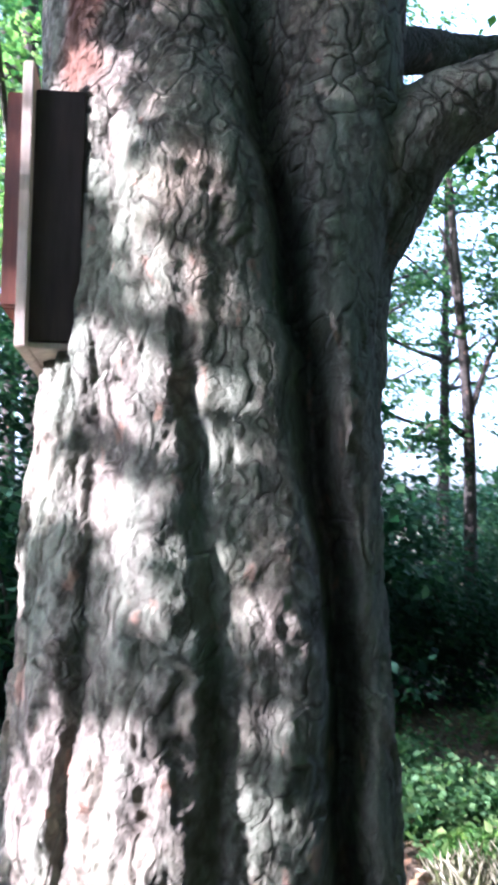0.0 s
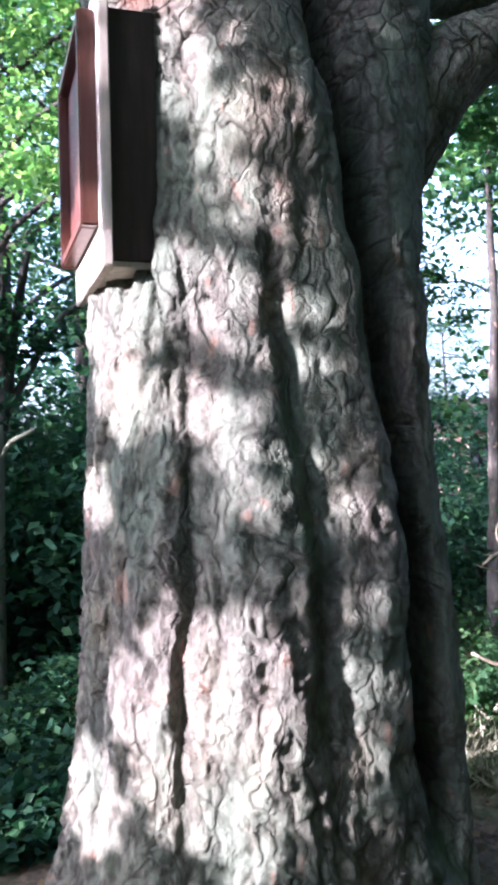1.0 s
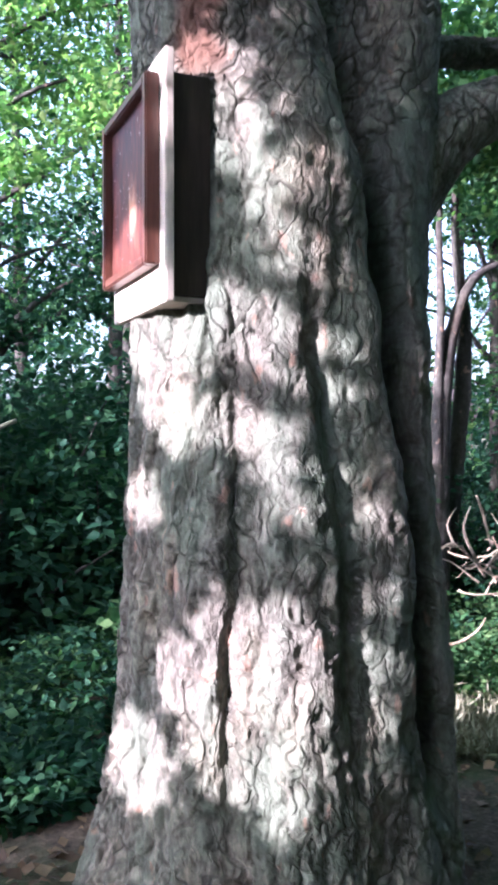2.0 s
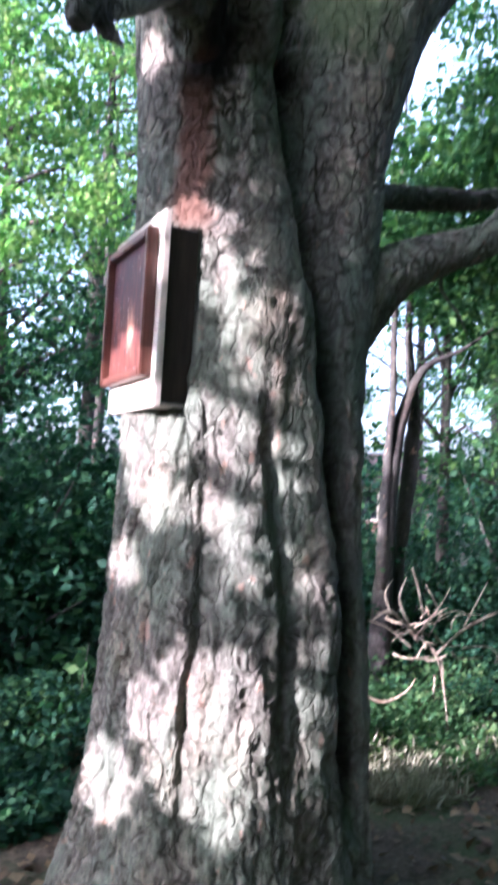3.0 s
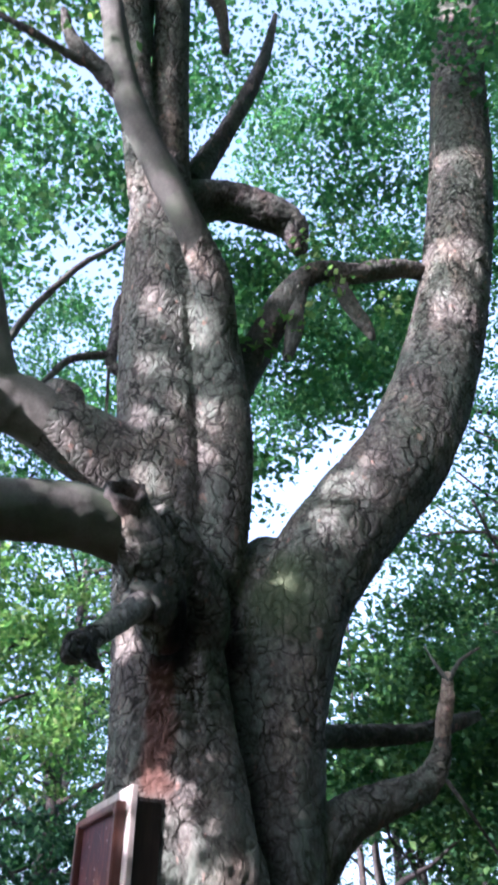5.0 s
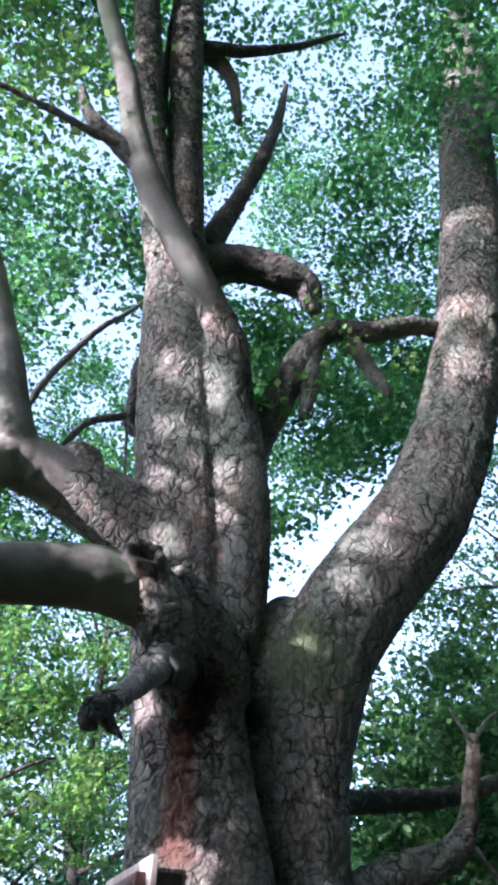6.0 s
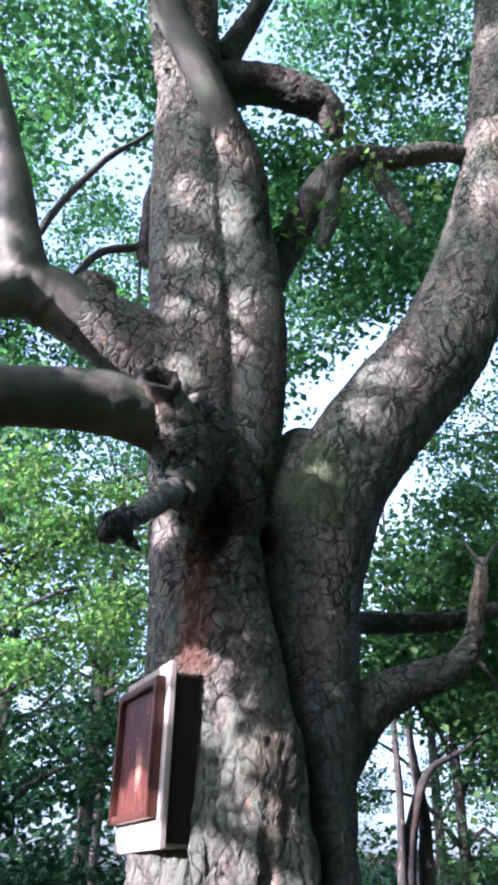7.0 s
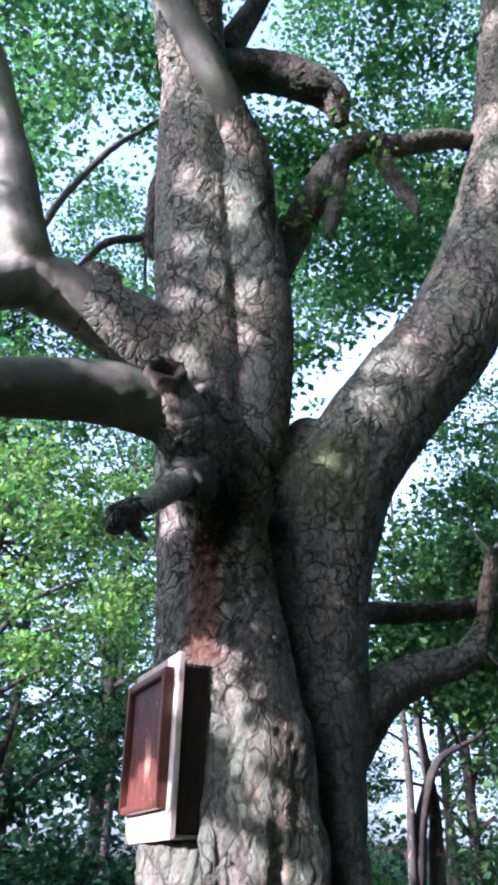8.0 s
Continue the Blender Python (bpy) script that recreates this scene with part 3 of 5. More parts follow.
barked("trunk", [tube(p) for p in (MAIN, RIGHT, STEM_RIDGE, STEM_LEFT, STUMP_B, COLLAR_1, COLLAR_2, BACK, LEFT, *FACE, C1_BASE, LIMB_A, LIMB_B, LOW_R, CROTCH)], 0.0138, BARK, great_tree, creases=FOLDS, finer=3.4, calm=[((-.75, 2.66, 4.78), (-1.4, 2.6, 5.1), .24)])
barked("limb", [tube(LIMB_A_OUT)], 0.016, SHADED_BARK, great_tree, 0.002, 9, 0.014, label="thick smooth grey limb with shade painted in")
barked("limb", [tube(LIMB_B_OUT), tube(LIMB_B_UP)], 0.016, SMOOTH_BARK, great_tree, 0.002, 9, 0.014, label="smooth pale grey limb that forks upwards")

C1 = [(-.38, 2.1, 5.98, .1), (-.46, 2.02, 6.12, .108), (-.72, 1.87, 6.42, .108), (-1.03, 1.73, 6.83, .108), (-1.27, 1.62, 7.3, .105), (-1.43, 1.5, 7.9, .085), (-1.7, 1.38, 8.7, .075), (-2.1, 1.2, 10, .05)]
C1_TWIG = [(-1.27, 1.62, 7.25, .045), (-1.55, 1.6, 7.25, .036), (-1.9, 1.55, 7.3, .03), (-2.5, 1.5, 7.4, .018)]
C1_BROKEN = [(-1.2, 1.66, 7.1, .08), (-1.42, 1.64, 7.3, .07), (-1.64, 1.62, 7.5, .055), (-1.74, 1.6, 7.8, .03)]
C2 = [(-.55, 2.5, 7.25, .2), (-.21, 2.45, 7.38, .165), (.12, 2.4, 7.35, .16), (.37, 2.4, 7.27, .135), (.44, 2.4, 6.98, .06)]
C3 = [(-.15, 2.55, 5.3, .15), (.09, 2.5, 5.88, .124), (.29, 2.4, 6.38, .11), (.53, 2.35, 6.73, .095), (.86, 2.3, 6.8, .088), (1.41, 2.3, 7.06, .08), (2.2, 2.5, 7.2, .04)]
C3_DROOP = [(.7, 2.35, 6.78, .07), (.83, 2.37, 6.52, .066), (.94, 2.36, 6.33, .06), (1.0, 2.35, 6.18, .025)]
C4 = [(-.5, 2.5, 7.5, .13), (-.24, 2.55, 8.3, .09), (.02, 2.6, 9.2, .08), (.25, 2.65, 10.2, .06), (.4, 2.7, 11.2, .03)]
STUB = [(-.6, 2.06, 3.66, .08), (-.7, 1.93, 3.54, .074), (-.82, 1.79, 3.4, .06), (-.92, 1.67, 3.27, .052), (-1.03, 1.53, 3.14, .045)]
LOW_R2 = [(.25, 2.8, 3.15, .12), (.6, 3.1, 3.34, .095), (.93, 3.3, 3.44, .085), (1.3, 3.35, 3.5, .08), (1.7, 3.4, 3.58, .07), (2.3, 3.5, 3.8, .05)]
DEAD = [(1.08, 2.25, 3.07, .04), (1.05, 2.13, 3.24, .046), (1.03, 2.04, 3.34, .04), (1.02, 2.0, 3.45, .026)]
RIGHT_TWIG = [(2.3, 2.05, 10.2, .1), (2.48, 1.9, 10.5, .07), (2.72, 1.8, 11.0, .05), (3.05, 1.7, 11.5, .03)]
barked("branch", [tube(C1, 0.05, 14)], 0.013, SHADED_BARK, great_tree, 0.002, 12, 0.012, label="smooth grey branch that crosses the stem")
for name, p, lab in (("branch", C1_TWIG, ""), ("broken_branch", C1_BROKEN, "splintered reddish branch end"), ("branch", C2, "short drooping broken branch"),
                     ("branch", C3, ""), ("branch", C3_DROOP, ""), ("branch", C4, ""), ("branch", LOW_R2, ""), ("branch", RIGHT_TWIG, "")):
    barked(name, [tube(p, 0.05, 14)], 0.014, BARK_THIN, great_tree, 0.008, 20, 0.012, label=lab, soften=2)
T3 = [(-.7, 2.75, 5.6, .05), (-.88, 2.85, 5.73, .045), (-.87, 2.85, 6.05, .053), (-.88, 2.85, 6.33, .042), (-.82, 2.8, 6.53, .022)]
T5 = [(.42, 2.36, 6.55, .06), (.36, 2.35, 6.26, .062), (.33, 2.34, 6.03, .07), (.27, 2.35, 5.74, .03)]
T8 = [(-.85, 1.9, 9.55, .09), (-.65, 1.92, 9.57, .08), (-.47, 1.95, 9.33, .063), (-.39, 2.0, 8.76, .04)]
T9 = [(-.8, 1.85, 9.55, .08), (-.6, 1.83, 9.64, .07), (-.36, 1.8, 9.72, .059), (.13, 1.7, 9.98, .039), (.6, 1.6, 10.4, .02)]
for p, lab in ((T3, ""), (T5, "blunt broken branch end"), (T8, ""), (T9, "")):
    barked("branch", [tube(p, 0.05, 14)], 0.013, BARK_THIN, great_tree, 0.006, 20, 0.01, label=lab, soften=2)
for p in ([(-1.68, 2.95, 5.6, .04), (-1.61, 3.0, 5.84, .032), (-1.48, 3.1, 6.31, .029), (-1.19, 3.3, 7.08, .027), (-.9, 3.5, 7.66, .02), (-.5, 3.7, 8.5, .012)],
          [(-1.36, 2.66, 5.2, .03), (-1.3, 2.7, 5.36, .026), (-1.17, 2.8, 5.65, .028), (-.89, 2.85, 5.83, .034)],
          [(-.9, 2.85, 5.78, .014), (-.88, 2.8, 5.29, .01), (-.84, 2.8, 4.93, .005)],
          [(-1.05, 2.05, 8.4, .05), (-1.08, 2.0, 8.83, .042), (-1.11, 1.85, 9.67, .04), (-1.1, 1.75, 10.83, .035)],
          [(.8, 2.4, 2.85, .014), (.92, 2.6, 2.72, .009), (1.03, 2.6, 2.61, .008), (1.09, 2.6, 2.49, .004)],
          [(1.1, 2.25, 2.95, .014), (1.3, 2.3, 2.75, .01), (1.55, 2.4, 2.5, .006), (1.7, 2.5, 2.3, .003)],
          [(1.02, 2.0, 3.4, .02), (1.1, 1.98, 3.52, .012), (1.22, 1.95, 3.6, .006)],
          [(1.02, 2.0, 3.4, .018), (.96, 2.02, 3.5, .01), (.93, 2.05, 3.6, .005)]):
    v, f = tube(p, 0.06, 8, 0.06, 4)
    link("twig", mesh_from("twig", v, 3, f, True), BARK_THIN, great_tree)
barked("stub", [tube(STUB, 0.05, 14, 0.05, 6)], 0.008, STUB_BARK, great_tree, 0.004, 18, 0.013, label="pale broken branch stub", soften=2)
barked("dead_branch", [tube(DEAD, 0.05, 14)], 0.008, DEADWOOD, great_tree, 0.004, 18, 0.006, label="pale bare upright branch end", soften=2)




def hollow_knot(at, axis, r, depth):
    """A short open collar: outer wall, rounded rim and a hollow inside."""
    rng = np.random.default_rng(9)
    prof = [(1.25, -1.2), (1.12, -.5), (1.08, -.1), (1.0, .12), (.82, .16), (.66, .04), (.58, -.4), (.5, -1.0), (.05, -1.15)]
    n = 22
    bm = bmesh.new()
    m_ = Vector(axis).to_track_quat("Z", "X").to_matrix()
    lump = [1 + 0.13 * math.sin(k * 2.1) + rng.normal(0, .06) for k in range(n)]
    rings = []
    for q, z in prof:
        rings.append([bm.verts.new(Vector(at) + m_ @ Vector((math.cos(6.2832 * k / n) * r * q * lump[k], math.sin(6.2832 * k / n) * r * q * lump[k], z * depth * (1 + .2 * math.sin(k * 1.3))))) for k in range(n)])
    for a, b in zip(rings, rings[1:]):
        for k in range(n):
            bm.faces.new((a[k], a[(k + 1) % n], b[(k + 1) % n], b[k]))
    bm.faces.new(rings[-1])
    return bm


part("knot", hollow_knot((-.885, 1.77, 4.03), (-.1, -.86, .42), .1, .13), BARK_THIN, great_tree, "hollow knot with a raised rim", True)
part("stub_collar", hollow_knot((-.73, 1.89, 3.5), (-.6, -.65, -.6), .098, .1), BARK_THIN, great_tree, "swollen ring of bark round the stub", True)
barked("stub_end", [tube([(-.96, 1.62, 3.22, .047), (-1.03, 1.53, 3.15, .052), (-1.09, 1.46, 3.08, .056), (-1.1, 1.44, 3.01, .036)], .02, 12, .08, 2),
                    tube([(-1.02, 1.53, 3.1, .035), (-.99, 1.49, 3.04, .03), (-.95, 1.47, 3.0, .014)], .02, 8, .08, 3),
                    tube([(-1.06, 1.5, 3.14, .03), (-1.11, 1.45, 3.13, .02)], .02, 8, .08, 4)], 0.006, BARK_THIN, great_tree, 0.009, 26, 0.022, label="rotten ragged end of the stub", soften=1)


# ---------- the framed picture on the trunk ----------
def picture_material():
    """A dark print: violet above, red-brown below, one plain tan upright shape and a few pale flecks."""
    m, nt, b = material("dark_print", 0.42, 0.25)
    v = coords(nt)
    s_ = nt.nodes.new("ShaderNodeSeparateXYZ")
    nt.links.new(v, s_.inputs[0])
    up = nt.nodes.new("ShaderNodeMapRange")
    for k, q in ((1, 0.15), (2, 0.62), (3, 0.0), (4, 1.0)):
        up.inputs[k].default_value = q
    nt.links.new(s_.outputs[2], up.inputs[0])
    # upright streaks paint the picture's reflections into its colour
    reflection_streak = ramp(nt, noise_tex(nt, coords(nt, (26, 1, 6)), 1.0, 5, 0.6), [(0.36, (0.025, 0.014, 0.015)), (0.52, (0.09, 0.028, 0.022)), (0.7, (0.26, 0.085, 0.05))])
    ground = ramp(nt, up.outputs[0], [(0.0, (0.12, 0.042, 0.025)), (0.45, (0.08, 0.03, 0.026)), (0.7, (0.045, 0.024, 0.035)), (1.0, (0.035, 0.024, 0.042))])
    d = nt.nodes.new("ShaderNodeVectorMath")
    d.operation = "MULTIPLY"
    sub = nt.nodes.new("ShaderNodeVectorMath")
    sub.operation = "SUBTRACT"
    sub.inputs[1].default_value = (0.31, 0.0, 0.32)
    nt.links.new(v, sub.inputs[0]), nt.links.new(sub.outputs[0], d.inputs[0])
    d.inputs[1].default_value = (7.5, 0.0, 3.6)
    ln = nt.nodes.new("ShaderNodeVectorMath")
    ln.operation = "LENGTH"
    nt.links.new(d.outputs[0], ln.inputs[0])
    add = nt.nodes.new("ShaderNodeMath")
    add.operation = "MULTIPLY_ADD"
    nt.links.new(noise_tex(nt, coords(nt, (34, 1, 7)), 1.0, 4), add.inputs[0])
    add.inputs[1].default_value = 1.1
    nt.links.new(ln.outputs["Value"], add.inputs[2])
    shape = ramp(nt, add.outputs[0], [(0.62, (0.9, 0.9, 0.9)), (1.05, (0, 0, 0))])
    col = mix(nt, shape, mix(nt, 0.6, ground, reflection_streak), (0.5, 0.25, 0.15))
    fleck = ramp(nt, noise_tex(nt, v, 38, 2), [(0.66, (0, 0, 0)), (0.71, (0.7, 0.7, 0.7))])
    nt.links.new(mix(nt, fleck, col, (0.5, 0.42, 0.42)), b.inputs["Base Color"])
    b.inputs["Coat Weight"].default_value, b.inputs["Coat Roughness"].default_value = 0.04, 0.1
    return m


def build_case():
    """Local axes: x along the board away from its near edge, y out of the trunk to the front, z up."""
    case = empty("picture_case")
    tagged(case, "dark framed picture on a pale board fixed to a tree trunk", "picture")
    W, H = 0.64, 0.765
    part("box_body", slab((W - 0.08, 0.138, 0.72), 0.004, (W / 2, -0.069, 0.345)), DARK_WOOD, case, "deep dark brown wooden box")
    part("backboard", slab((W, 0.03, H + 0.04), 0.004, (W / 2, 0.0152, H / 2 - 0.02)), PALE_WOOD, case, "weathered pale wooden board")
    part("bottom_board", slab((W - 0.09, 0.134, 0.016), 0.003, (W / 2, -0.069, -0.0242)), PALE_WOOD, case, "pale wooden bottom board")
    fx0, fx1, fz0, fz1, d, w = 0.055, 0.625, 0.085, 0.70, 0.05, 0.035
    cx, cz = (fx0 + fx1) / 2, (fz0 + fz1) / 2
    y = 0.0304 + d / 2
    for at, size in (((fx0 + w / 2, y, cz), (w, d, fz1 - fz0)), ((fx1 - w / 2, y, cz), (w, d, fz1 - fz0)),
                     ((cx, y, fz0 + w / 2), (fx1 - fx0 - 2 * w - 0.001, d - 0.002, w)), ((cx, y, fz1 - w / 2), (fx1 - fx0 - 2 * w - 0.001, d - 0.002, w))):
        part("frame_rail", slab(size, 0.005, at), RED_WOOD, case)
    part("picture", slab((fx1 - fx0 - 2 * w - 0.002, 0.006, fz1 - fz0 - 2 * w - 0.002), 0.001, (cx, 0.046, cz)), picture_material(), case, "glossy dark violet and orange picture")
    case.matrix_world = CASE
    return case


# near edge of the board's back face, its run and the way it faces
along = Vector((-0.12, 0.992, 0)).normalized()
front = Vector((-0.992, -0.12, 0)).normalized()
CASE = Matrix((( along.x, front.x, 0, -0.60), (along.y, front.y, 0, 2.19), (0, 0, 1, 2.0), (0, 0, 0, 1)))
build_case()


# ---------- foliage of the great tree ----------
rng = np.random.default_rng(4)


def dome(rng, n, centre, radii, hollow=0.3):
    d = rng.normal(size=(n, 3))
    d /= np.linalg.norm(d, axis=1)[:, None]
    r = (hollow + (1 - hollow) * rng.random(n)) ** 0.6
    return np.array(centre) + d * r[:, None] * np.array(radii)


def thin_out(pts, scale, keep, seed):
    """Opens gaps in a cloud of points where a slow noise is low."""
    return pts[fbm(pts * scale, 3, seed) > keep]


def light_wells(pts):
    """Opens shafts through the whole depth of the crown, from its foot upwards, so that it has holes and dense parts."""
    d = pts - np.array((-1.5, -1.65, 1.76))
    d /= np.linalg.norm(d, axis=1)[:, None]
    keep = fbm(d * 12, 4, 58) > -0.3
    for wx, wy, wz, r in ((0.318, 0.788, 0.527, 0.040), (0.346, 0.757, 0.554, 0.035), (0.308, 0.695, 0.649, 0.030), (0.371, 0.721, 0.585, 0.030), (0.311, 0.751, 0.583, 0.030), (0.501, 0.712, 0.491, 0.035), (0.485, 0.777, 0.401, 0.030), (0.043, 0.664, 0.747, 0.028), (0.057, 0.747, 0.662, 0.025)):
        keep &= np.linalg.norm(d - np.array((wx, wy, wz)), axis=1) > r
    return pts[keep]


c = dome(rng, 3300, (0.5, 5.5, 12.0), (9.0, 8.0, 5.0))
c = thin_out(c, 0.42, -0.1, 60)
c = light_wells(c)
c = c[(c[:, 2] > 7.3) & ~((c[:, 0] < -0.4) & (c[:, 1] < 3.2) & (c[:, 2] < 10.5))]
# the last dome is added to keep skylight off the left limb
c = np.vstack([c, dome(rng, 80, (0.7, 3.2, 12.5), (3.2, 2.4, 2.0)), dome(rng, 230, (-4.2, 0.8, 11.2), (3.4, 3.6, 1.3))])
leaf_mesh("crown", sprays(c, 0.4, 125, rng, 0.35), 0.078, rng, LEAF, great_tree, "light green leafy canopy", narrow=0.4)

# canopy added out of view, overhead and behind, to darken the trunk's front
c = dome(rng, 2100, (4.8, -2.3, 9.2), (8.0, 7.5, 5.0))
c = thin_out(c[(c[:, 1] < -0.7 + 0.25 * (c[:, 0] - 2).clip(0, 6)) & (c[:, 2] > np.where(c[:, 0] > 2.6, 4.6, 6.5)) & (c[:, 0] > 0.6)], 0.42, -0.15, 61)
c = np.vstack([c, dome(rng, 330, (-1.6, -3.9, 10.8), (3.6, 3.2, 1.3))])
leaf_mesh("crown", sprays(c[(c[:, 1] < -0.6) | (c[:, 0] > 2.6)], 0.6, 70, rng, 0.4), 0.19, rng, LEAF, great_tree)
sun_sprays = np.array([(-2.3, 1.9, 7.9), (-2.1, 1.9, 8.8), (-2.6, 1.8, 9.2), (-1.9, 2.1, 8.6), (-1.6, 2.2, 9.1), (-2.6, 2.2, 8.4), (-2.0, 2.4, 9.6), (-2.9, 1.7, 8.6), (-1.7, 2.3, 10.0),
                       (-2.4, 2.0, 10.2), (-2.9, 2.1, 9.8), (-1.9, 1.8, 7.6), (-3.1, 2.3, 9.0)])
tagged(leaf_mesh("young_foliage", sprays(sun_sprays, 0.42, 120, rng, .5), 0.08, rng, LEAF_PAINTED_SUN, great_tree, narrow=0.34), "foliage coloured yellow-green for sunlight", kind="stuff")
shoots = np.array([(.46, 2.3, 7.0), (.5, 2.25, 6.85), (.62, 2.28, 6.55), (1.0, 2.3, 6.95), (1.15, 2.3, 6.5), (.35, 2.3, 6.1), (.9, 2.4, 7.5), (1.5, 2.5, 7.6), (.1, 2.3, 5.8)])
tagged(leaf_mesh("young_foliage", sprays(shoots, 0.15, 30, rng, .6), 0.075, rng, LEAF_PAINTED_SUN, great_tree, narrow=0.3), "bright green young shoots", kind="stuff")

c = np.vstack([dome(rng, 46, (1.45, 4.3, 8.1), (1.5, 0.9, 1.2)), dome(rng, 9, (.9, 4.6, 6.4), (.7, .7, .6))])
leaf_mesh("crown", sprays(c, 0.3, 110, rng, 0.45), 0.08, rng, LEAF, great_tree, narrow=0.36)
c = np.vstack([dome(rng, 70, (2.5, 4.6, 3.9), (1.3, 0.8, 0.8)), dome(rng, 30, (3.2, 4.8, 4.9), (.9, .8, .7))])
leaf_mesh("crown", sprays(c, 0.28, 110, rng, 0.5), 0.08, rng, LEAF_FAR, great_tree, "dark green leaves on drooping low boughs", narrow=0.36)

# ---------- forest round it ----------
def forest_tree(name, seed, height, spread, leaves_n, mat, base=0.35, r0=0.16, size=0.105):
    rng = np.random.default_rng(seed)
    tree = tagged(empty(name), "forest tree with a dark trunk and green crown", "tree", "forest trees")
    lean = rng.normal(0, 0.35, 2)
    trunk = [(0, 0, -0.2, r0 * 1.5), (lean[0] * .1, lean[1] * .1, height * .12, r0), (lean[0] * .5, lean[1] * .5, height * .45, r0 * .75), (lean[0], lean[1], height * .92, r0 * .2)]
    v, f = tube(trunk, 0.4, 10, 0.05, seed)
    link("trunk", mesh_from("trunk", v, 3, f, True), BARK_FAR, tree)
    cs = []
    for k in range(14):
        a, z0 = rng.uniform(0, 6.28), height * rng.uniform(base, 0.85)
        L = spread * rng.uniform(0.6, 1.0) * (1.15 - z0 / height * 0.6)
        s = np.array([lean[0] * z0 / height, lean[1] * z0 / height, z0])
        e = s + L * np.array([math.cos(a), math.sin(a), rng.uniform(0.15, 0.6)])
        m_ = (s + e) / 2 + rng.normal(0, 0.25, 3)
        v, f = tube([(*s, r0 * .4), (*m_, r0 * .25), (*e, 0.02)], 0.4, 6)
        link("limb", mesh_from("limb", v, 3, f, True), BARK_FAR, tree)
        t = rng.random(30)[:, None] ** 0.7
        cs.append(s + (e - s) * t + rng.normal(size=(30, 3)) * spread * 0.2)
    c = np.vstack(cs)
    leaf_mesh("crown", sprays(thin_out(c, 0.6, -0.12, seed), 0.42, leaves_n // len(c), rng, 0.35), size * 1.08, rng, mat, tree, narrow=0.35)
    return tree


def shrub(name, seed, height, spread, leaves_n, mat, size=0.09):
    rng = np.random.default_rng(seed)
    b = tagged(empty(name), "dense dark green shrub of the forest understorey", "shrub", "understorey shrubs")
    cs = []
    for k in range(7):
        a = rng.uniform(0, 6.28)
        e = np.array([math.cos(a) * spread * rng.uniform(.3, .9), math.sin(a) * spread * rng.uniform(.3, .9), height * rng.uniform(.55, 1.0)])
        v, f = tube([(0, 0, -.1, .03), (*(e * .5 + rng.normal(0, .1, 3)), .02), (*e, .006)], 0.3, 5)
        link("stem", mesh_from("stem", v, 3, f, True), BARK_FAR, b)
        t = rng.random(30)[:, None] ** 0.6
        cs.append(e * t + rng.normal(size=(30, 3)) * spread * 0.22)
    c = np.vstack(cs)
    c[:, 2] = np.abs(c[:, 2])
    leaf_mesh("foliage", sprays(c, 0.28, leaves_n // len(c), rng), size * 1.22, rng, mat, b, narrow=0.32)
    return b


kinds = [forest_tree("forest_tree", 11, 13, 4.0, 17000, LEAF_FAR, .27), forest_tree("forest_tree", 12, 16, 4.6, 20000, LEAF_FAR, .3, .2), forest_tree("forest_tree", 13, 10, 3.2, 18000, LEAF_FAR, .12, .11),
         forest_tree("forest_tree", 14, 14, 4.8, 7500, LEAF_FAR, .1, .2, 0.34)]
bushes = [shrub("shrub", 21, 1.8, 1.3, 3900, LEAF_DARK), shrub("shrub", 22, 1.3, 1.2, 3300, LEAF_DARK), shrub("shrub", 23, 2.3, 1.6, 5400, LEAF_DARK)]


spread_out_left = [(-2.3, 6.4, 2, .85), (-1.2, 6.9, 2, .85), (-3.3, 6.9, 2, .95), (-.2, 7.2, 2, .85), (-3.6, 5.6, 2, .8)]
blocker_bushes = [shrub("shrub", 24, 2.5, 1.6, 6400, LEAF_DARK, 0.12)]


def plant(ob, x, y, turn, scale):
    z = float(ground_height(np.array([x]), np.array([y]))[0])
    ob.matrix_world = pose(x, y, z, 0, 0, turn) @ Matrix.Scale(scale, 4)


def spread_out(kinds, spots, rng):
    used = set()
    for x, y, k, s in spots:
        turn = rng.uniform(0, 360)
        if k not in used:
            used.add(k)
            plant(kinds[k], x, y, turn, s)
        else:
            z = float(ground_height(np.array([x]), np.array([y]))[0])
            o = copy_thing(kinds[k], pose(x, y, z, 0, 0, turn))
            o.scale = (s, s, s)


# trees by bearing (degrees to the right of +y) and distance from the start of the walk
def polar(rows):
    return [(d * math.sin(radians(a)), d * math.cos(radians(a)), k, s) for a, d, k, s in rows]


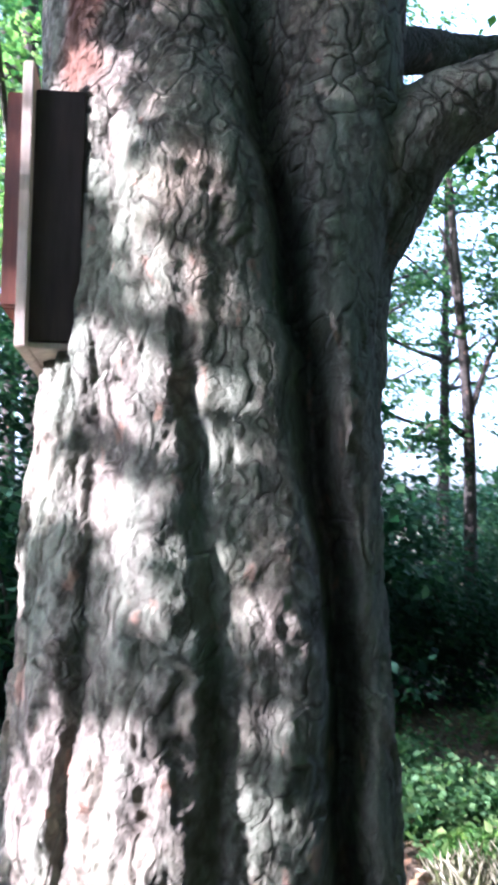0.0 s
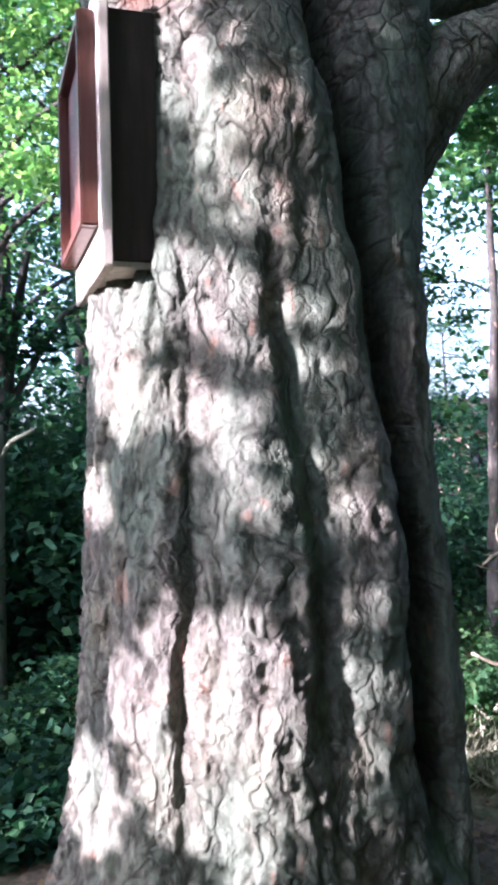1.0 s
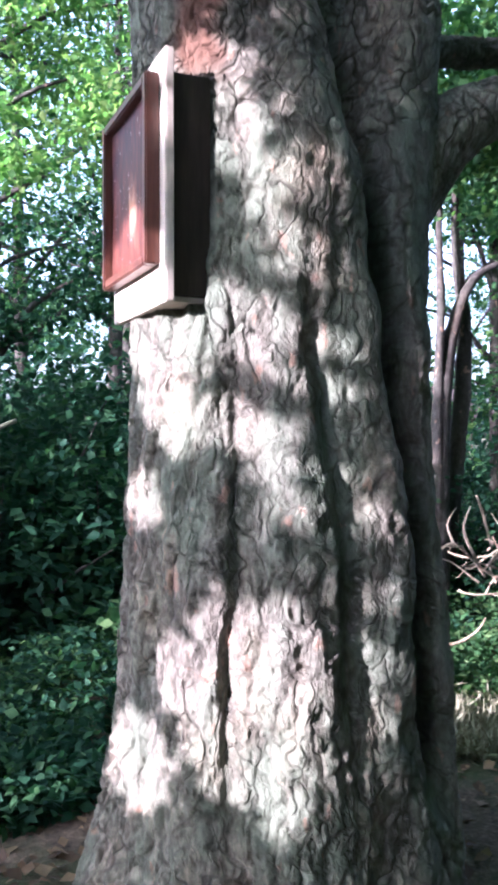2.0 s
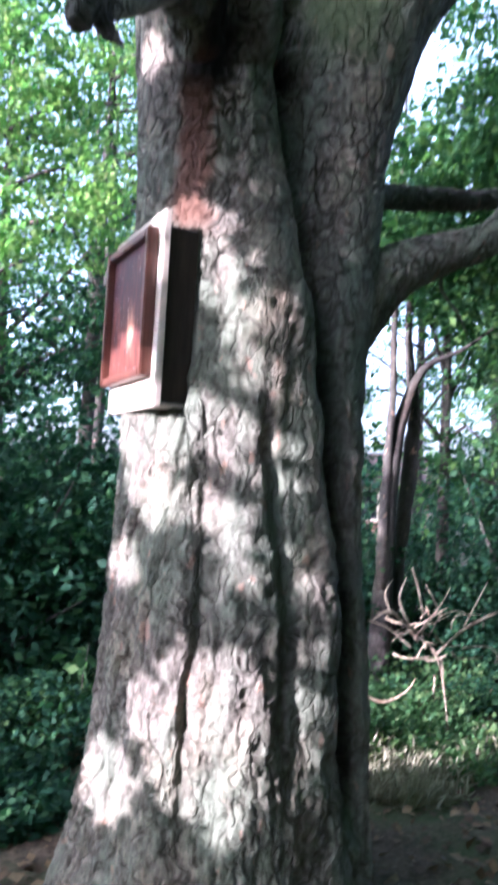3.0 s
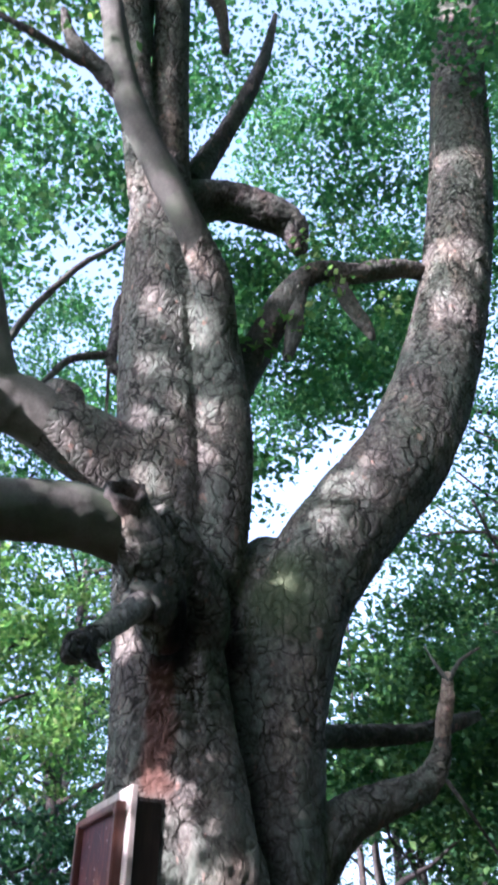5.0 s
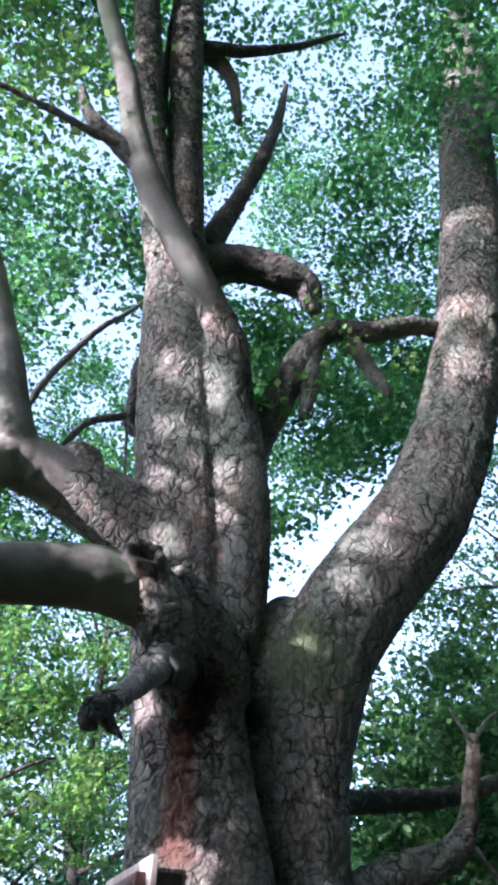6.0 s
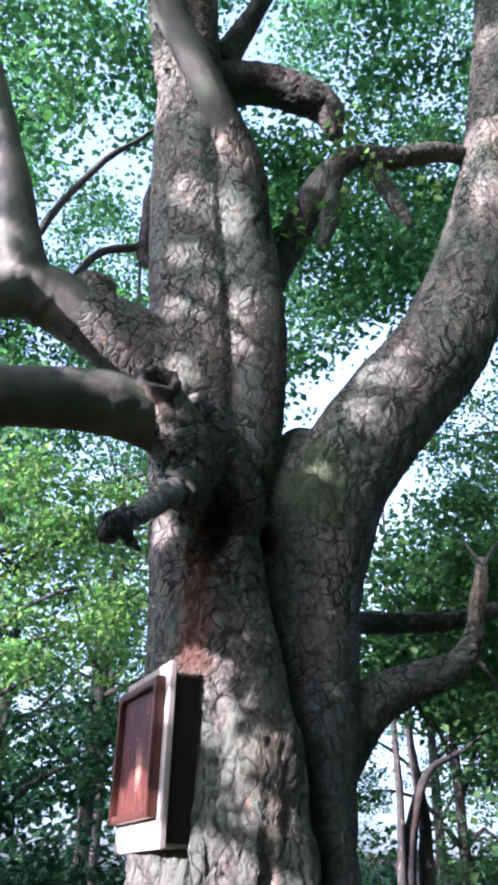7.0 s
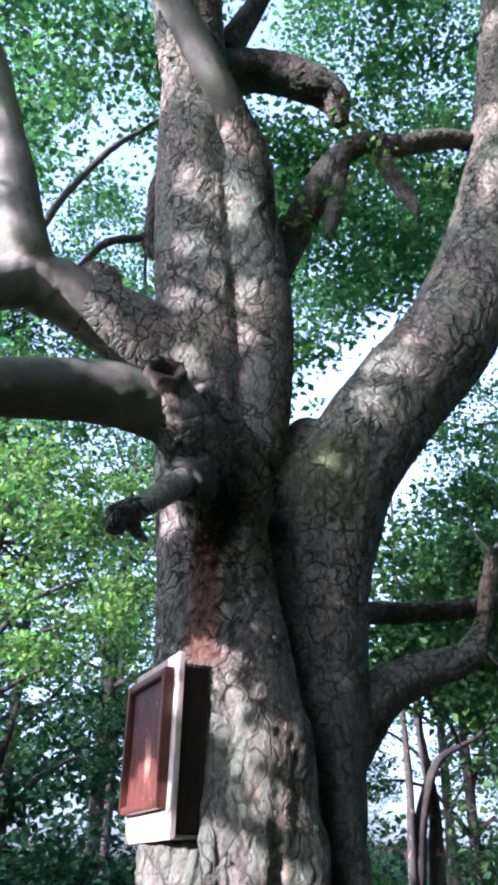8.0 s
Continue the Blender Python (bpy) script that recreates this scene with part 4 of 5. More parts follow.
# kind 3 stands out of view, added to cut the skylight on the trunk
spread_out(kinds, polar([(-14, 10, 0, 1), (-22, 13, 0, 1), (-8, 13, 0, 1), (-16, 19, 0, 1.1), (-2, 17, 0, 1), (4, 17, 0, 1.1), (6, 24, 1, 1.0),
                         (13, 19, 1, .74), (29, 20, 1, .74), (21, 21, 0, .5), (37, 10, 2, 1.1), (40, 15, 0, 1), (45, 12, 1, .9), (35, 30, 1, 1.0), (24, 33, 0, .6), (-12, 28, 1, 1.2), (6, 30, 1, 1.2),
                         (41, 22, 1, 1.2), (-30, 20, 1, 1.2), (55, 18, 0, 1.2), (78, 13, 2, 1.1), (98, 11, 3, 1.1), (115, 10, 3, 1), (135, 8.5, 3, 1.1), (155, 10, 3, 1.1), (175, 9, 3, 1.2), (190, 12, 3, 1.1), (205, 12, 3, 1.1), (-48, 20, 3, 1.0), (-132, 15, 3, 1.0), (-146, 13, 3, 1.1),  (118, 9.5, 3, .85), (142, 9.5, 3, .85), (85, 18, 3, 1.2), (125, 17, 3, 1.2), (165, 17, 3, 1.2), (210, 18, 3, 1.2)]), rng)
spread_out(bushes, polar([(-18, 6.5, 0, 1), (-12, 7, 2, .8), (-8, 6.3, 1, 1), (-22, 8, 2, 1), (-4, 9, 2, 1), (-14, 10, 2, 1.1), (2, 9, 2, 1), (9, 10, 2, .8), (15, 9, 0, .8), (20, 8.5, 2, .6), (25, 8, 0, .75), (29, 9, 1, .8),
                          (33, 8, 1, .8), (37, 9, 2, 1), (42, 8, 2, .8), (-26, 11, 2, 1.2), (12, 14, 2, .8), (24, 13, 2, .8), (36, 14, 2, 1.1), (-2, 14, 2, 1.2), (-9, 15, 2, 1.3), (18, 17, 2, 1.4), (30, 18, 2, .8), (47, 11, 2, 1.2), (-9, 7.8, 2, 1.0), (-2, 8.2, 2, 1.2), (-16, 8.2, 2, 1.0), (4, 8.6, 2, 1.2)]), rng)
spread_out(bushes, spread_out_left, rng)
# an unseen dense tree beside the path, added to darken the trunk's right side
rng_side = np.random.default_rng(55)
side_tree = tagged(empty("forest_tree"), "dense dark leafy tree added out of view to block light", "tree", "forest trees")
v, f = tube([(5.9, -.6, -.5, .22), (5.8, -.6, 4, .16), (5.6, -.6, 9, .06)], .4, 10, .05, 3)
link("trunk", mesh_from("trunk", v, 3, f, True), BARK_FAR, side_tree)
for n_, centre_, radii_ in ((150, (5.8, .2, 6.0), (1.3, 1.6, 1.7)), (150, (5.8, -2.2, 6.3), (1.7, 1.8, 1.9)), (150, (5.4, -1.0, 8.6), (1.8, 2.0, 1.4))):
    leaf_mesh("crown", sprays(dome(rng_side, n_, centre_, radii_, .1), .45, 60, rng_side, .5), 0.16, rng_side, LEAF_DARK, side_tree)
# unseen thicket added right, behind and left to hold back low light
spread_out(blocker_bushes, [(5.0, .6, 0, 1.9), (5.2, -1.6, 0, 1.9), (4.4, -3.8, 0, 1.9), (2.6, -5.4, 0, 1.9), (.4, -6.2, 0, 1.9), (-2, -6.6, 0, 1.8), (7.0, 0.9, 0, 1.9), (-8.2, 7.0, 0, 1.6), (-7.6, 8.4, 0, 1.7), (-8.6, 10.2, 0, 1.9), (-9.5, 12.5, 0, 2), (-7.2, -4.2, 0, 1.7)], rng)


def far_woods():
    """The edge of the woods all round, far off."""
    rng = np.random.default_rng(66)
    n = 1500
    a, r = rng.uniform(0, 6.2832, n), rng.uniform(30, 48, n)
    c = np.stack([r * np.sin(a), r * np.cos(a), rng.random(n) ** 1.2 * np.where((a > .15) & (a < .6), 3.0, 8.0)], -1)
    c = thin_out(c, 0.16, -0.05, 67)
    ob = leaf_mesh("far_woods", sprays(c, 1.5, 60, rng, .6), 0.42, rng, LEAF_DARK, None)
    tagged(ob, "dense green woods far behind the trees", "woods", kind="stuff")


far_woods()


def far_house(at, turn):
    """A low brick house glimpsed far behind the trees."""
    house = tagged(empty("house"), "low reddish brick house with a brown tiled roof far behind trees", "house")
    W, D, H, R = 5.6, 5.0, 2.6, 1.2
    wall = bmesh.new()
    sides = [(-W / 2, -D / 2), (W / 2, -D / 2), (W / 2, D / 2), (-W / 2, D / 2)]
    low, top = ([wall.verts.new((x, y, z)) for x, y in sides] for z in (0, H))
    gable = [wall.verts.new((x, 0, H + R)) for x in (-W / 2, W / 2)]
    for k in range(4):
        wall.faces.new((low[k], low[(k + 1) % 4], top[(k + 1) % 4], top[k]))
    wall.faces.new((top[1], top[2], gable[1]))
    wall.faces.new((top[3], top[0], gable[0]))
    part("wall", wall, BRICK, house)
    for side in (-1, 1):
        roof = slab((W + .8, math.hypot(D / 2 + .5, R) + .2, .12), .02)
        bmesh.ops.rotate(roof, cent=(0, 0, 0), matrix=Matrix.Rotation(-side * math.atan2(R, D / 2), 3, "X"), verts=roof.verts)
        bmesh.ops.translate(roof, vec=(0, side * (D / 4 + .12), H + R / 2 + .04), verts=roof.verts)
        part("roof", roof, ROOF_TILE, house)
    for x in (-2.0, 0.1, 2.1):
        pane = part("window", slab((1.1, .06, 1.2), .01, (x, -D / 2 - .01, 1.7)), WINDOW_GLASS, house, "dark window pane")
        for at_, size in (((x, -D / 2 - .05, 2.33), (1.26, .08, .08)), ((x, -D / 2 - .05, 1.07), (1.26, .12, .08)), ((x - .59, -D / 2 - .05, 1.7), (.08, .08, 1.2)), ((x + .59, -D / 2 - .05, 1.7), (.08, .08, 1.2))):
            part("window_frame", slab(size, .01, at_), PALE_WOOD, pane)
    x, y = at
    house.matrix_world = pose(x, y, float(ground_height(np.array([x]), np.array([y]))[0]) - .1, 0, 0, turn)


def undergrowth(name, rows, count, size, seed, label, mat=None, **shape):
    rng = np.random.default_rng(seed)
    pts = []
    for x, y, rx, ry, h in rows:
        n = count // len(rows)
        a = rng.random(n) ** 0.5 * 1.0
        b = rng.uniform(0, 6.28, n)
        px, py = x + rx * a * np.cos(b), y + ry * a * np.sin(b)
        pts.append(np.stack([px, py, ground_height(px, py) + h * rng.random(n) ** 1.4 * (0.4 + 0.6 * (1 - a))], -1))
    pts = thin_out(np.vstack(pts), 1.2, -0.2, seed)
    ob = leaf_mesh(name, pts, size, rng, mat or LEAF_LOW, None, **(shape or {"droop": 0.1, "narrow": 0.34}))
    tagged(ob, label, "undergrowth", kind="stuff")


far_house((16.0, 33.0), -25)
undergrowth("undergrowth", [(-.3, 5.6, 1.0, .8, .5), (1.9, 4.5, 1.0, .55, .3), (1.25, 4.9, .8, .5, .35), (1.4, 4.2, .55, .45, .35), (1.5, 4.4, .6, .5, .4), (1.9, 5.5, .7, .6, .45), (1.0, 5.6, .9, .6, .4), (2.8, 5.0, 1.1, .7, .4), (-1.6, 4.6, 1.0, .7, .45), (2.6, 6.0, 1.6, 1.2, .5), (3.8, 7.6, 2, 1.4, .7), (1.4, 8.0, 2, 1.5, .7)], 46000, 0.06, 71,
            "low bright green ivy and bramble leaves on the ground")
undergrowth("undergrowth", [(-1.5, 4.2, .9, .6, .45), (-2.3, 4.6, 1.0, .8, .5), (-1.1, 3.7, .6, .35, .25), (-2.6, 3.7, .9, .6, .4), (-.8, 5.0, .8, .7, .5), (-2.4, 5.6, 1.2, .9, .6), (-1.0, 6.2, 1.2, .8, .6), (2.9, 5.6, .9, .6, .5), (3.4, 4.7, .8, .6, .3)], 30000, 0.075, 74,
            "low green leaves coloured darker for the shade under the trees", LEAF_DARK, droop=0.1, narrow=0.32)
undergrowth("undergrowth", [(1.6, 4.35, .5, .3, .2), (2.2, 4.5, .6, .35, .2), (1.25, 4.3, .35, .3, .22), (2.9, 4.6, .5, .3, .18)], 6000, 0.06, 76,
            "low leaves coloured pale for sunlight at the edge of the path", LEAF_PAINTED_SUN, droop=0.1, narrow=0.3)
undergrowth("dry_grass", [(1.45, 4.2, .5, .4, .12), (1.75, 4.6, .6, .45, .14), (2.3, 4.5, .7, .4, .12), (1.5, 3.75, .3, .25, .08), (1.2, 4.0, .35, .3, .12), (2.0, 4.0, .6, .3, .1)], 5200, 0.13, 72,
            "pale dry grass blades tangled among low leaves", STRAW, droop=-0.7, narrow=0.05)



# a slim forked tree, a pole-like young trunk and dry brushwood beyond the great tree
def bare_tree(name, label, stems, leaf_at, seed):
    rng = np.random.default_rng(seed)
    tree = tagged(empty(name), label, "tree", "forest trees")
    for k, st in enumerate(stems):
        v, f = tube([(x, y, z, r * .82) for x, y, z, r in st], 0.15, 10, 0.06, seed + k)
        link("trunk" if k == 0 else "limb", mesh_from("trunk", v, 3, f, True), BARK_FAR, tree)
    leaf_mesh("crown", sprays(np.array(leaf_at) + rng.normal(size=(len(leaf_at), 3)) * .1, 0.5, 260, rng, .4), 0.11, rng, LEAF_FAR, tree)


bare_tree("forked_tree", "slim dark forked forest tree", [
    [(2.95, 6.8, -.4, .17), (2.97, 6.8, .6, .13), (3.0, 6.8, 1.88, .11), (3.1, 6.8, 2.5, .085), (3.26, 6.8, 2.94, .06), (3.46, 6.8, 3.16, .042), (3.8, 6.8, 3.32, .028), (4.4, 6.8, 3.75, .015)],
    [(2.94, 6.75, .7, .07), (2.93, 6.75, 1.88, .06), (2.96, 6.75, 2.76, .05), (2.94, 6.75, 3.38, .042), (2.95, 6.75, 4.25, .03), (3.0, 6.8, 6.5, .015)],
    [(3.1, 6.9, .2, .11), (3.28, 6.9, 1.89, .1), (3.3, 6.9, 2.24, .1), (3.31, 6.9, 2.68, .08), (3.2, 6.9, 3.6, .05), (3.3, 6.9, 5.5, .02)]],
    [(3.0, 6.8, 4.6), (3.3, 6.9, 4.3), (3.9, 6.8, 3.9), (2.9, 6.8, 5.4), (3.4, 6.8, 5.3), (2.7, 6.7, 3.9), (4.4, 6.8, 3.6)], 81)
bare_tree("young_tree", "thin straight young trunk in the undergrowth", [[(4.55, 6.5, -.4, .08), (4.64, 6.5, .51, .068), (4.69, 6.5, 1.41, .06), (4.73, 6.5, 2.68, .05), (4.7, 6.5, 5.0, .02)]],
          [(4.7, 6.5, 3.4), (4.5, 6.4, 2.9), (5.0, 6.6, 3.0), (4.7, 6.5, 4.2), (4.4, 6.6, 3.8)], 82)

def leafy_tree(name, label, stem, domes, per, size, seed, mat):
    """A tree close behind the great one: a stem, limbs to each clump and the clumps' leaves."""
    rng = np.random.default_rng(seed)
    tree = tagged(empty(name), label, "tree", "forest trees")
    v, f = tube(stem, 0.2, 10, 0.05, seed)
    link("trunk", mesh_from("trunk", v, 3, f, True), BARK_FAR, tree)
    st = np.array(stem)
    for n, centre, radii in domes:
        z0 = min(max(centre[2] - 1.2, st[1, 2]), st[-1, 2])
        s0 = np.array([np.interp(z0, st[:, 2], st[:, k]) for k in range(3)])
        e = np.array(centre)
        v, f = tube([(*s0, .045), (*((s0 + e) / 2 + np.array((0, 0, .3))), .03), (*e, .012)], 0.3, 6, .05, seed)
        link("limb", mesh_from("limb", v, 3, f, True), BARK_FAR, tree)
        c = thin_out(dome(rng, n, centre, radii, 0.1), 1.3, -0.05, seed)
        leaf_mesh("crown", sprays(c, 0.26, per, rng, 0.4), size, rng, mat, tree, narrow=0.34)
    return tree


leafy_tree("leafy_tree", "young tree behind the trunk, leaves coloured yellow-green for sunlight", [(-1.9, 8.2, -.4, .13), (-1.85, 8.1, 2.5, .1), (-1.6, 8.0, 5.0, .07), (-1.4, 8.0, 6.6, .03)],
           [(80, (-1.5, 7.6, 5.6), (1.5, .9, .8)), (70, (-.4, 7.8, 5.0), (1.2, .9, .9)), (60, (-2.3, 7.6, 4.4), (1.3, .9, .8)), (40, (-.7, 7.4, 3.9), (.9, .8, .6)), (60, (.3, 8.2, 6.0), (1.1, .9, .8))], 55, .085, 83, LEAF_PAINTED_SUN)

# dark leaf colour paints the shaded mass low behind the trunk
leafy_tree("leafy_tree", "small tree with leaves coloured dark for deep shade", [(-1.5, 7.3, -.4, .09), (-1.4, 7.2, 1.5, .07), (-1.1, 7.2, 3.4, .03)],
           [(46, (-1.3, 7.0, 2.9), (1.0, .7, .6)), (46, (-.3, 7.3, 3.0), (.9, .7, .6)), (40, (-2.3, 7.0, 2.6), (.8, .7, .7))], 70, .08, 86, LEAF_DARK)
leafy_tree("leafy_tree", "slender young tree with loose green leaves beside the path", [(2.6, 9.9, -.4, .09), (2.6, 9.8, 2.5, .07), (2.4, 9.6, 5.0, .05), (2.3, 9.5, 6.6, .02)],
           [(60, (2.2, 9.5, 5.0), (1.2, .7, 1.3)), (26, (1.8, 9.6, 2.3), (.9, .6, .45)), (30, (3.2, 9.6, 3.9), (.8, .6, .6))], 60, .085, 84, LEAF_FAR)
leafy_tree("leafy_tree", "slender young tree with loose green leaves beside the path", [(5.6, 9.8, -.4, .1), (5.5, 9.7, 2.5, .08), (5.4, 9.6, 5.0, .05), (5.3, 9.5, 6.4, .02)],
           [(70, (4.6, 9.5, 4.7), (1.3, .8, 1.0)), (70, (6.3, 9.6, 4.3), (1.2, .8, 1.2)), (40, (6.0, 9.4, 2.5), (.9, .6, .7)), (16, (4.0, 9.5, 3.2), (.5, .5, .35))], 60, .085, 85, LEAF_FAR)

BRUSH_SEED = 12
brush = tagged(empty("dry_brushwood"), "dry bare forked branches sticking up from the ground", "branches")
for tw in ([(2.5, 4.75, -.25, .008), (2.27, 4.6, .42, .012), (2.03, 4.6, .63, .015), (1.82, 4.58, .8, .015), (1.66, 4.55, .74, .008)], [(2.03, 4.6, .63, .018), (1.92, 4.62, .88, .015), (1.97, 4.62, 1.05, .006)],
           [(2.24, 4.6, .46, .018), (2.49, 4.58, .67, .016), (2.76, 4.55, .8, .013), (2.86, 4.55, .86, .006)], [(2.49, 4.6, .68, .013), (2.6, 4.62, .84, .011), (2.7, 4.6, 1.04, .005)],
           [(2.06, 4.6, .6, .014), (2.23, 4.55, .84, .01), (2.3, 4.52, .99, .005)], [(2.15, 4.64, .74, .012), (2.1, 4.66, .97, .014), (2.04, 4.66, 1.12, .01)],
           [(1.5, 4.4, .25, .014), (1.69, 4.4, .17, .014), (1.88, 4.4, .24, .011), (1.95, 4.4, .33, .006)], [(1.82, 4.58, .8, .012), (1.78, 4.6, .93, .009), (1.86, 4.62, 1.04, .004)]):
    tw = [(x, y, z, r * .72) for x, y, z, r in tw]
    v, f = tube(tw, .04, 8, .12, 3)
    link("twig", mesh_from("twig", v, 3, f, True), DEADWOOD, brush)
brush_rng = np.random.default_rng(BRUSH_SEED)
for k in range(22):
    a, e = brush_rng.uniform(0, 6.28), brush_rng.uniform(-.35, .55)
    p0 = np.array((2.2, 4.6, .55)) + brush_rng.normal(0, .16, 3)
    d0 = np.array((math.cos(a), math.sin(a) * .6, e)) * brush_rng.uniform(.25, .5)
    bend = brush_rng.normal(0, .07, 3)
    v, f = tube([(*p0, .008), (*(p0 + d0 * .5 + bend), .006), (*(p0 + d0), .003)], .06, 6, .1, k)
    link("twig", mesh_from("twig", v, 3, f, True), DEADWOOD, brush)


def sapling(at, height, seed):
    rng = np.random.default_rng(seed)
    p = tagged(empty("sapling"), "small bright green sapling among low plants", "plant")
    x, y = at
    z = float(ground_height(np.array([x]), np.array([y]))[0])
    st = [(x, y, z - .05, .008), (x - .01, y, z + height * .5, .006), (x + .02, y, z + height, .003)]
    v, f = tube(st, .06, 6)
    link("stem", mesh_from("stem", v, 3, f, True), BARK_THIN, p)
    c_ = np.array([(x + rng.normal(0, .06), y + rng.normal(0, .06), z + height * rng.uniform(.35, 1.0)) for k in range(26)])
    leaf_mesh("foliage", c_, .11, rng, LEAF_LOW, p)


def old_post(at, height):
    """A weathered round post with a nailed bracket at its head."""
    x, y = at
    z = float(ground_height(np.array([x]), np.array([y]))[0])
    post = tagged(empty("wooden_post"), "weathered greenish wooden post standing among dark shrubs", "post")
    v, f = tube([(x, y, z - .2, .05), (x, y, z + .6, .049), (x + .01, y, z + height - .03, .047), (x + .01, y, z + height, .04)], .1, 12, .03, 4)
    link("shaft", mesh_from("shaft", v, 3, f, True), POST_WOOD, post)
    v, f = tube([(x + .02, y - .02, z + height - .2, .018), (x + .1, y - .03, z + height - .06, .018), (x + .26, y - .04, z + height + .02, .016)], .05, 8, .05, 5)
    link("brace", mesh_from("brace", v, 3, f, True), POST_WOOD, post)


old_post((-1.27, 5.7), 1.86)
sapling((-.36, 5.18), .6, 5)
sapling((-.2, 5.5), .45, 6)


def litter():
    """Dead leaves strewn over the soil."""
    rng = np.random.default_rng(77)
    n = 9000
    x, y = rng.uniform(-3.5, 5, n), rng.uniform(0.5, 8, n)
    pts = np.stack([x, y, ground_height(x, y) + rng.uniform(.004, .02, n)], -1)
    ob = leaf_mesh("leaf_litter", pts, .07, rng, LITTER, None, droop=0.0, normal_up=3.0)
    tagged(ob, "brown dead leaves strewn over forest soil", "leaf litter", kind="stuff")


litter()

# unseen crown added on the sunny side to shape the sun patches: places across the sun's rays (to the camera's side, up)
# and half sizes of its gaps
GAPS_FOOT = [
    (0.11, 1.4, 0.117, 0.071), (0.2, 1.16, 0.072, 0.082), (0.3, 0.99, 0.033, 0.079), (0.31, 0.82, 0.016, 0.047),
    (0.38, 1.11, 0.0, 0.032), (0.38, 0.86, 0.0, 0.04), (0.38, 0.59, 0.0, 0.031), (0.39, 0.44, 0.0, 0.029),
    (-0.03, 0.52, 0.2, 0.13), (0.05, 0.24, 0.095, 0.071), (0.27, 0.57, 0.046, 0.098), (0.19, 0.62, 0.025, 0.079),
    (0.31, 0.22, 0.039, 0.055), (0.39, 0.13, 0.0, 0.04), (0.42, -0.14, 0.0, 0.024), (0.48, 0.12, 0.0, 0.041),
    (0.5, 0.06, 0.0, 0.014), (0.5, -0.18, 0.0, 0.029), (0.51, -0.37, 0.0, 0.032), (0.23, 0.26, 0.027, 0.054),
    (0.37, -0.02, 0.023, 0.069),
]
GAPS_ROOTS = [
    (0.27, -0.45, 0.08, 0.15), (0.4, -0.38, 0.04, 0.12), (0.3, -0.69, 0.1, 0.17), (0.43, -0.56, 0.04, 0.13),
    (0.43, -0.73, 0.035, 0.08), (-0.08, -0.87, 0.17, 0.12), (-0.14, -0.02, 0.1, 0.07), (0.09, -0.56, 0.07, 0.1),
    (0.4, -0.88, 0.045, 0.06), (-0.1, 0.37, 0.1, 0.08),
]
GAPS_HIGH = [
    (-0.03, 4.42, 0.044, 0.130), (0.07, 4.39, 0.033, 0.112), (0.55, 3.47, 0.117, 0.087), (0.46, 3.14, 0.079, 0.093),
    (0.65, 3.69, 0.031, 0.054), (0.32, 2.67, 0.028, 0.035), (0.12, 3.67, 0.068, 0.076), (0.11, 3.46, 0.052, 0.134),
    (0.15, 4.26, 0.101, 0.083), (-0.07, 3.93, 0.073, 0.059), (-0.09, 3.09, 0.049, 0.073), (-0.10, 3.57, 0.054, 0.074),
    (0.46, 4.82, 0.056, 0.069), (0.35, 4.54, 0.058, 0.038),
]
GAPS_LIMBS = [
    (-0.45, 3.17, 0.093, 0.118), (-0.48, 3.44, 0.064, 0.163), (-0.47, 3.80, 0.029, 0.054), (-0.48, 4.04, 0.034, 0.055),
    (-0.51, 4.30, 0.036, 0.072), (0.40, 2.36, 0.024, 0.073), (-0.15, 2.11, 0.047, 0.071), (0.75, 2.22, 0.053, 0.083),
    (-0.19, 0.77, 0.265, 0.128), (-0.14, 0.66, 0.279, 0.054), (-0.09, 0.51, 0.206, 0.064),
    (-0.5, 3.2, 0.22, 0.16), (0.4, 2.0, 0.04, 0.045),
]
GAPS_GROUND = [
    (-1.6, -0.66, 0.45, 0.24), (-1.5, 0.33, 0.1, 0.13), (-2.0, -0.85, 0.4, 0.2), (-2.67, -0.88, 0.15, 0.2),
    (-2.03, -1.3, 0.25, 0.15), (-1.45, -0.48, 0.38, 0.26), (-1.15, -0.7, 0.38, 0.2), (-2.28, -0.25, 0.35, 0.2),
    (-1.11, -0.92, 0.31, 0.09), (-1.2, -0.8, 0.34, 0.14), (-0.92, -0.73, 0.26, 0.1),
]


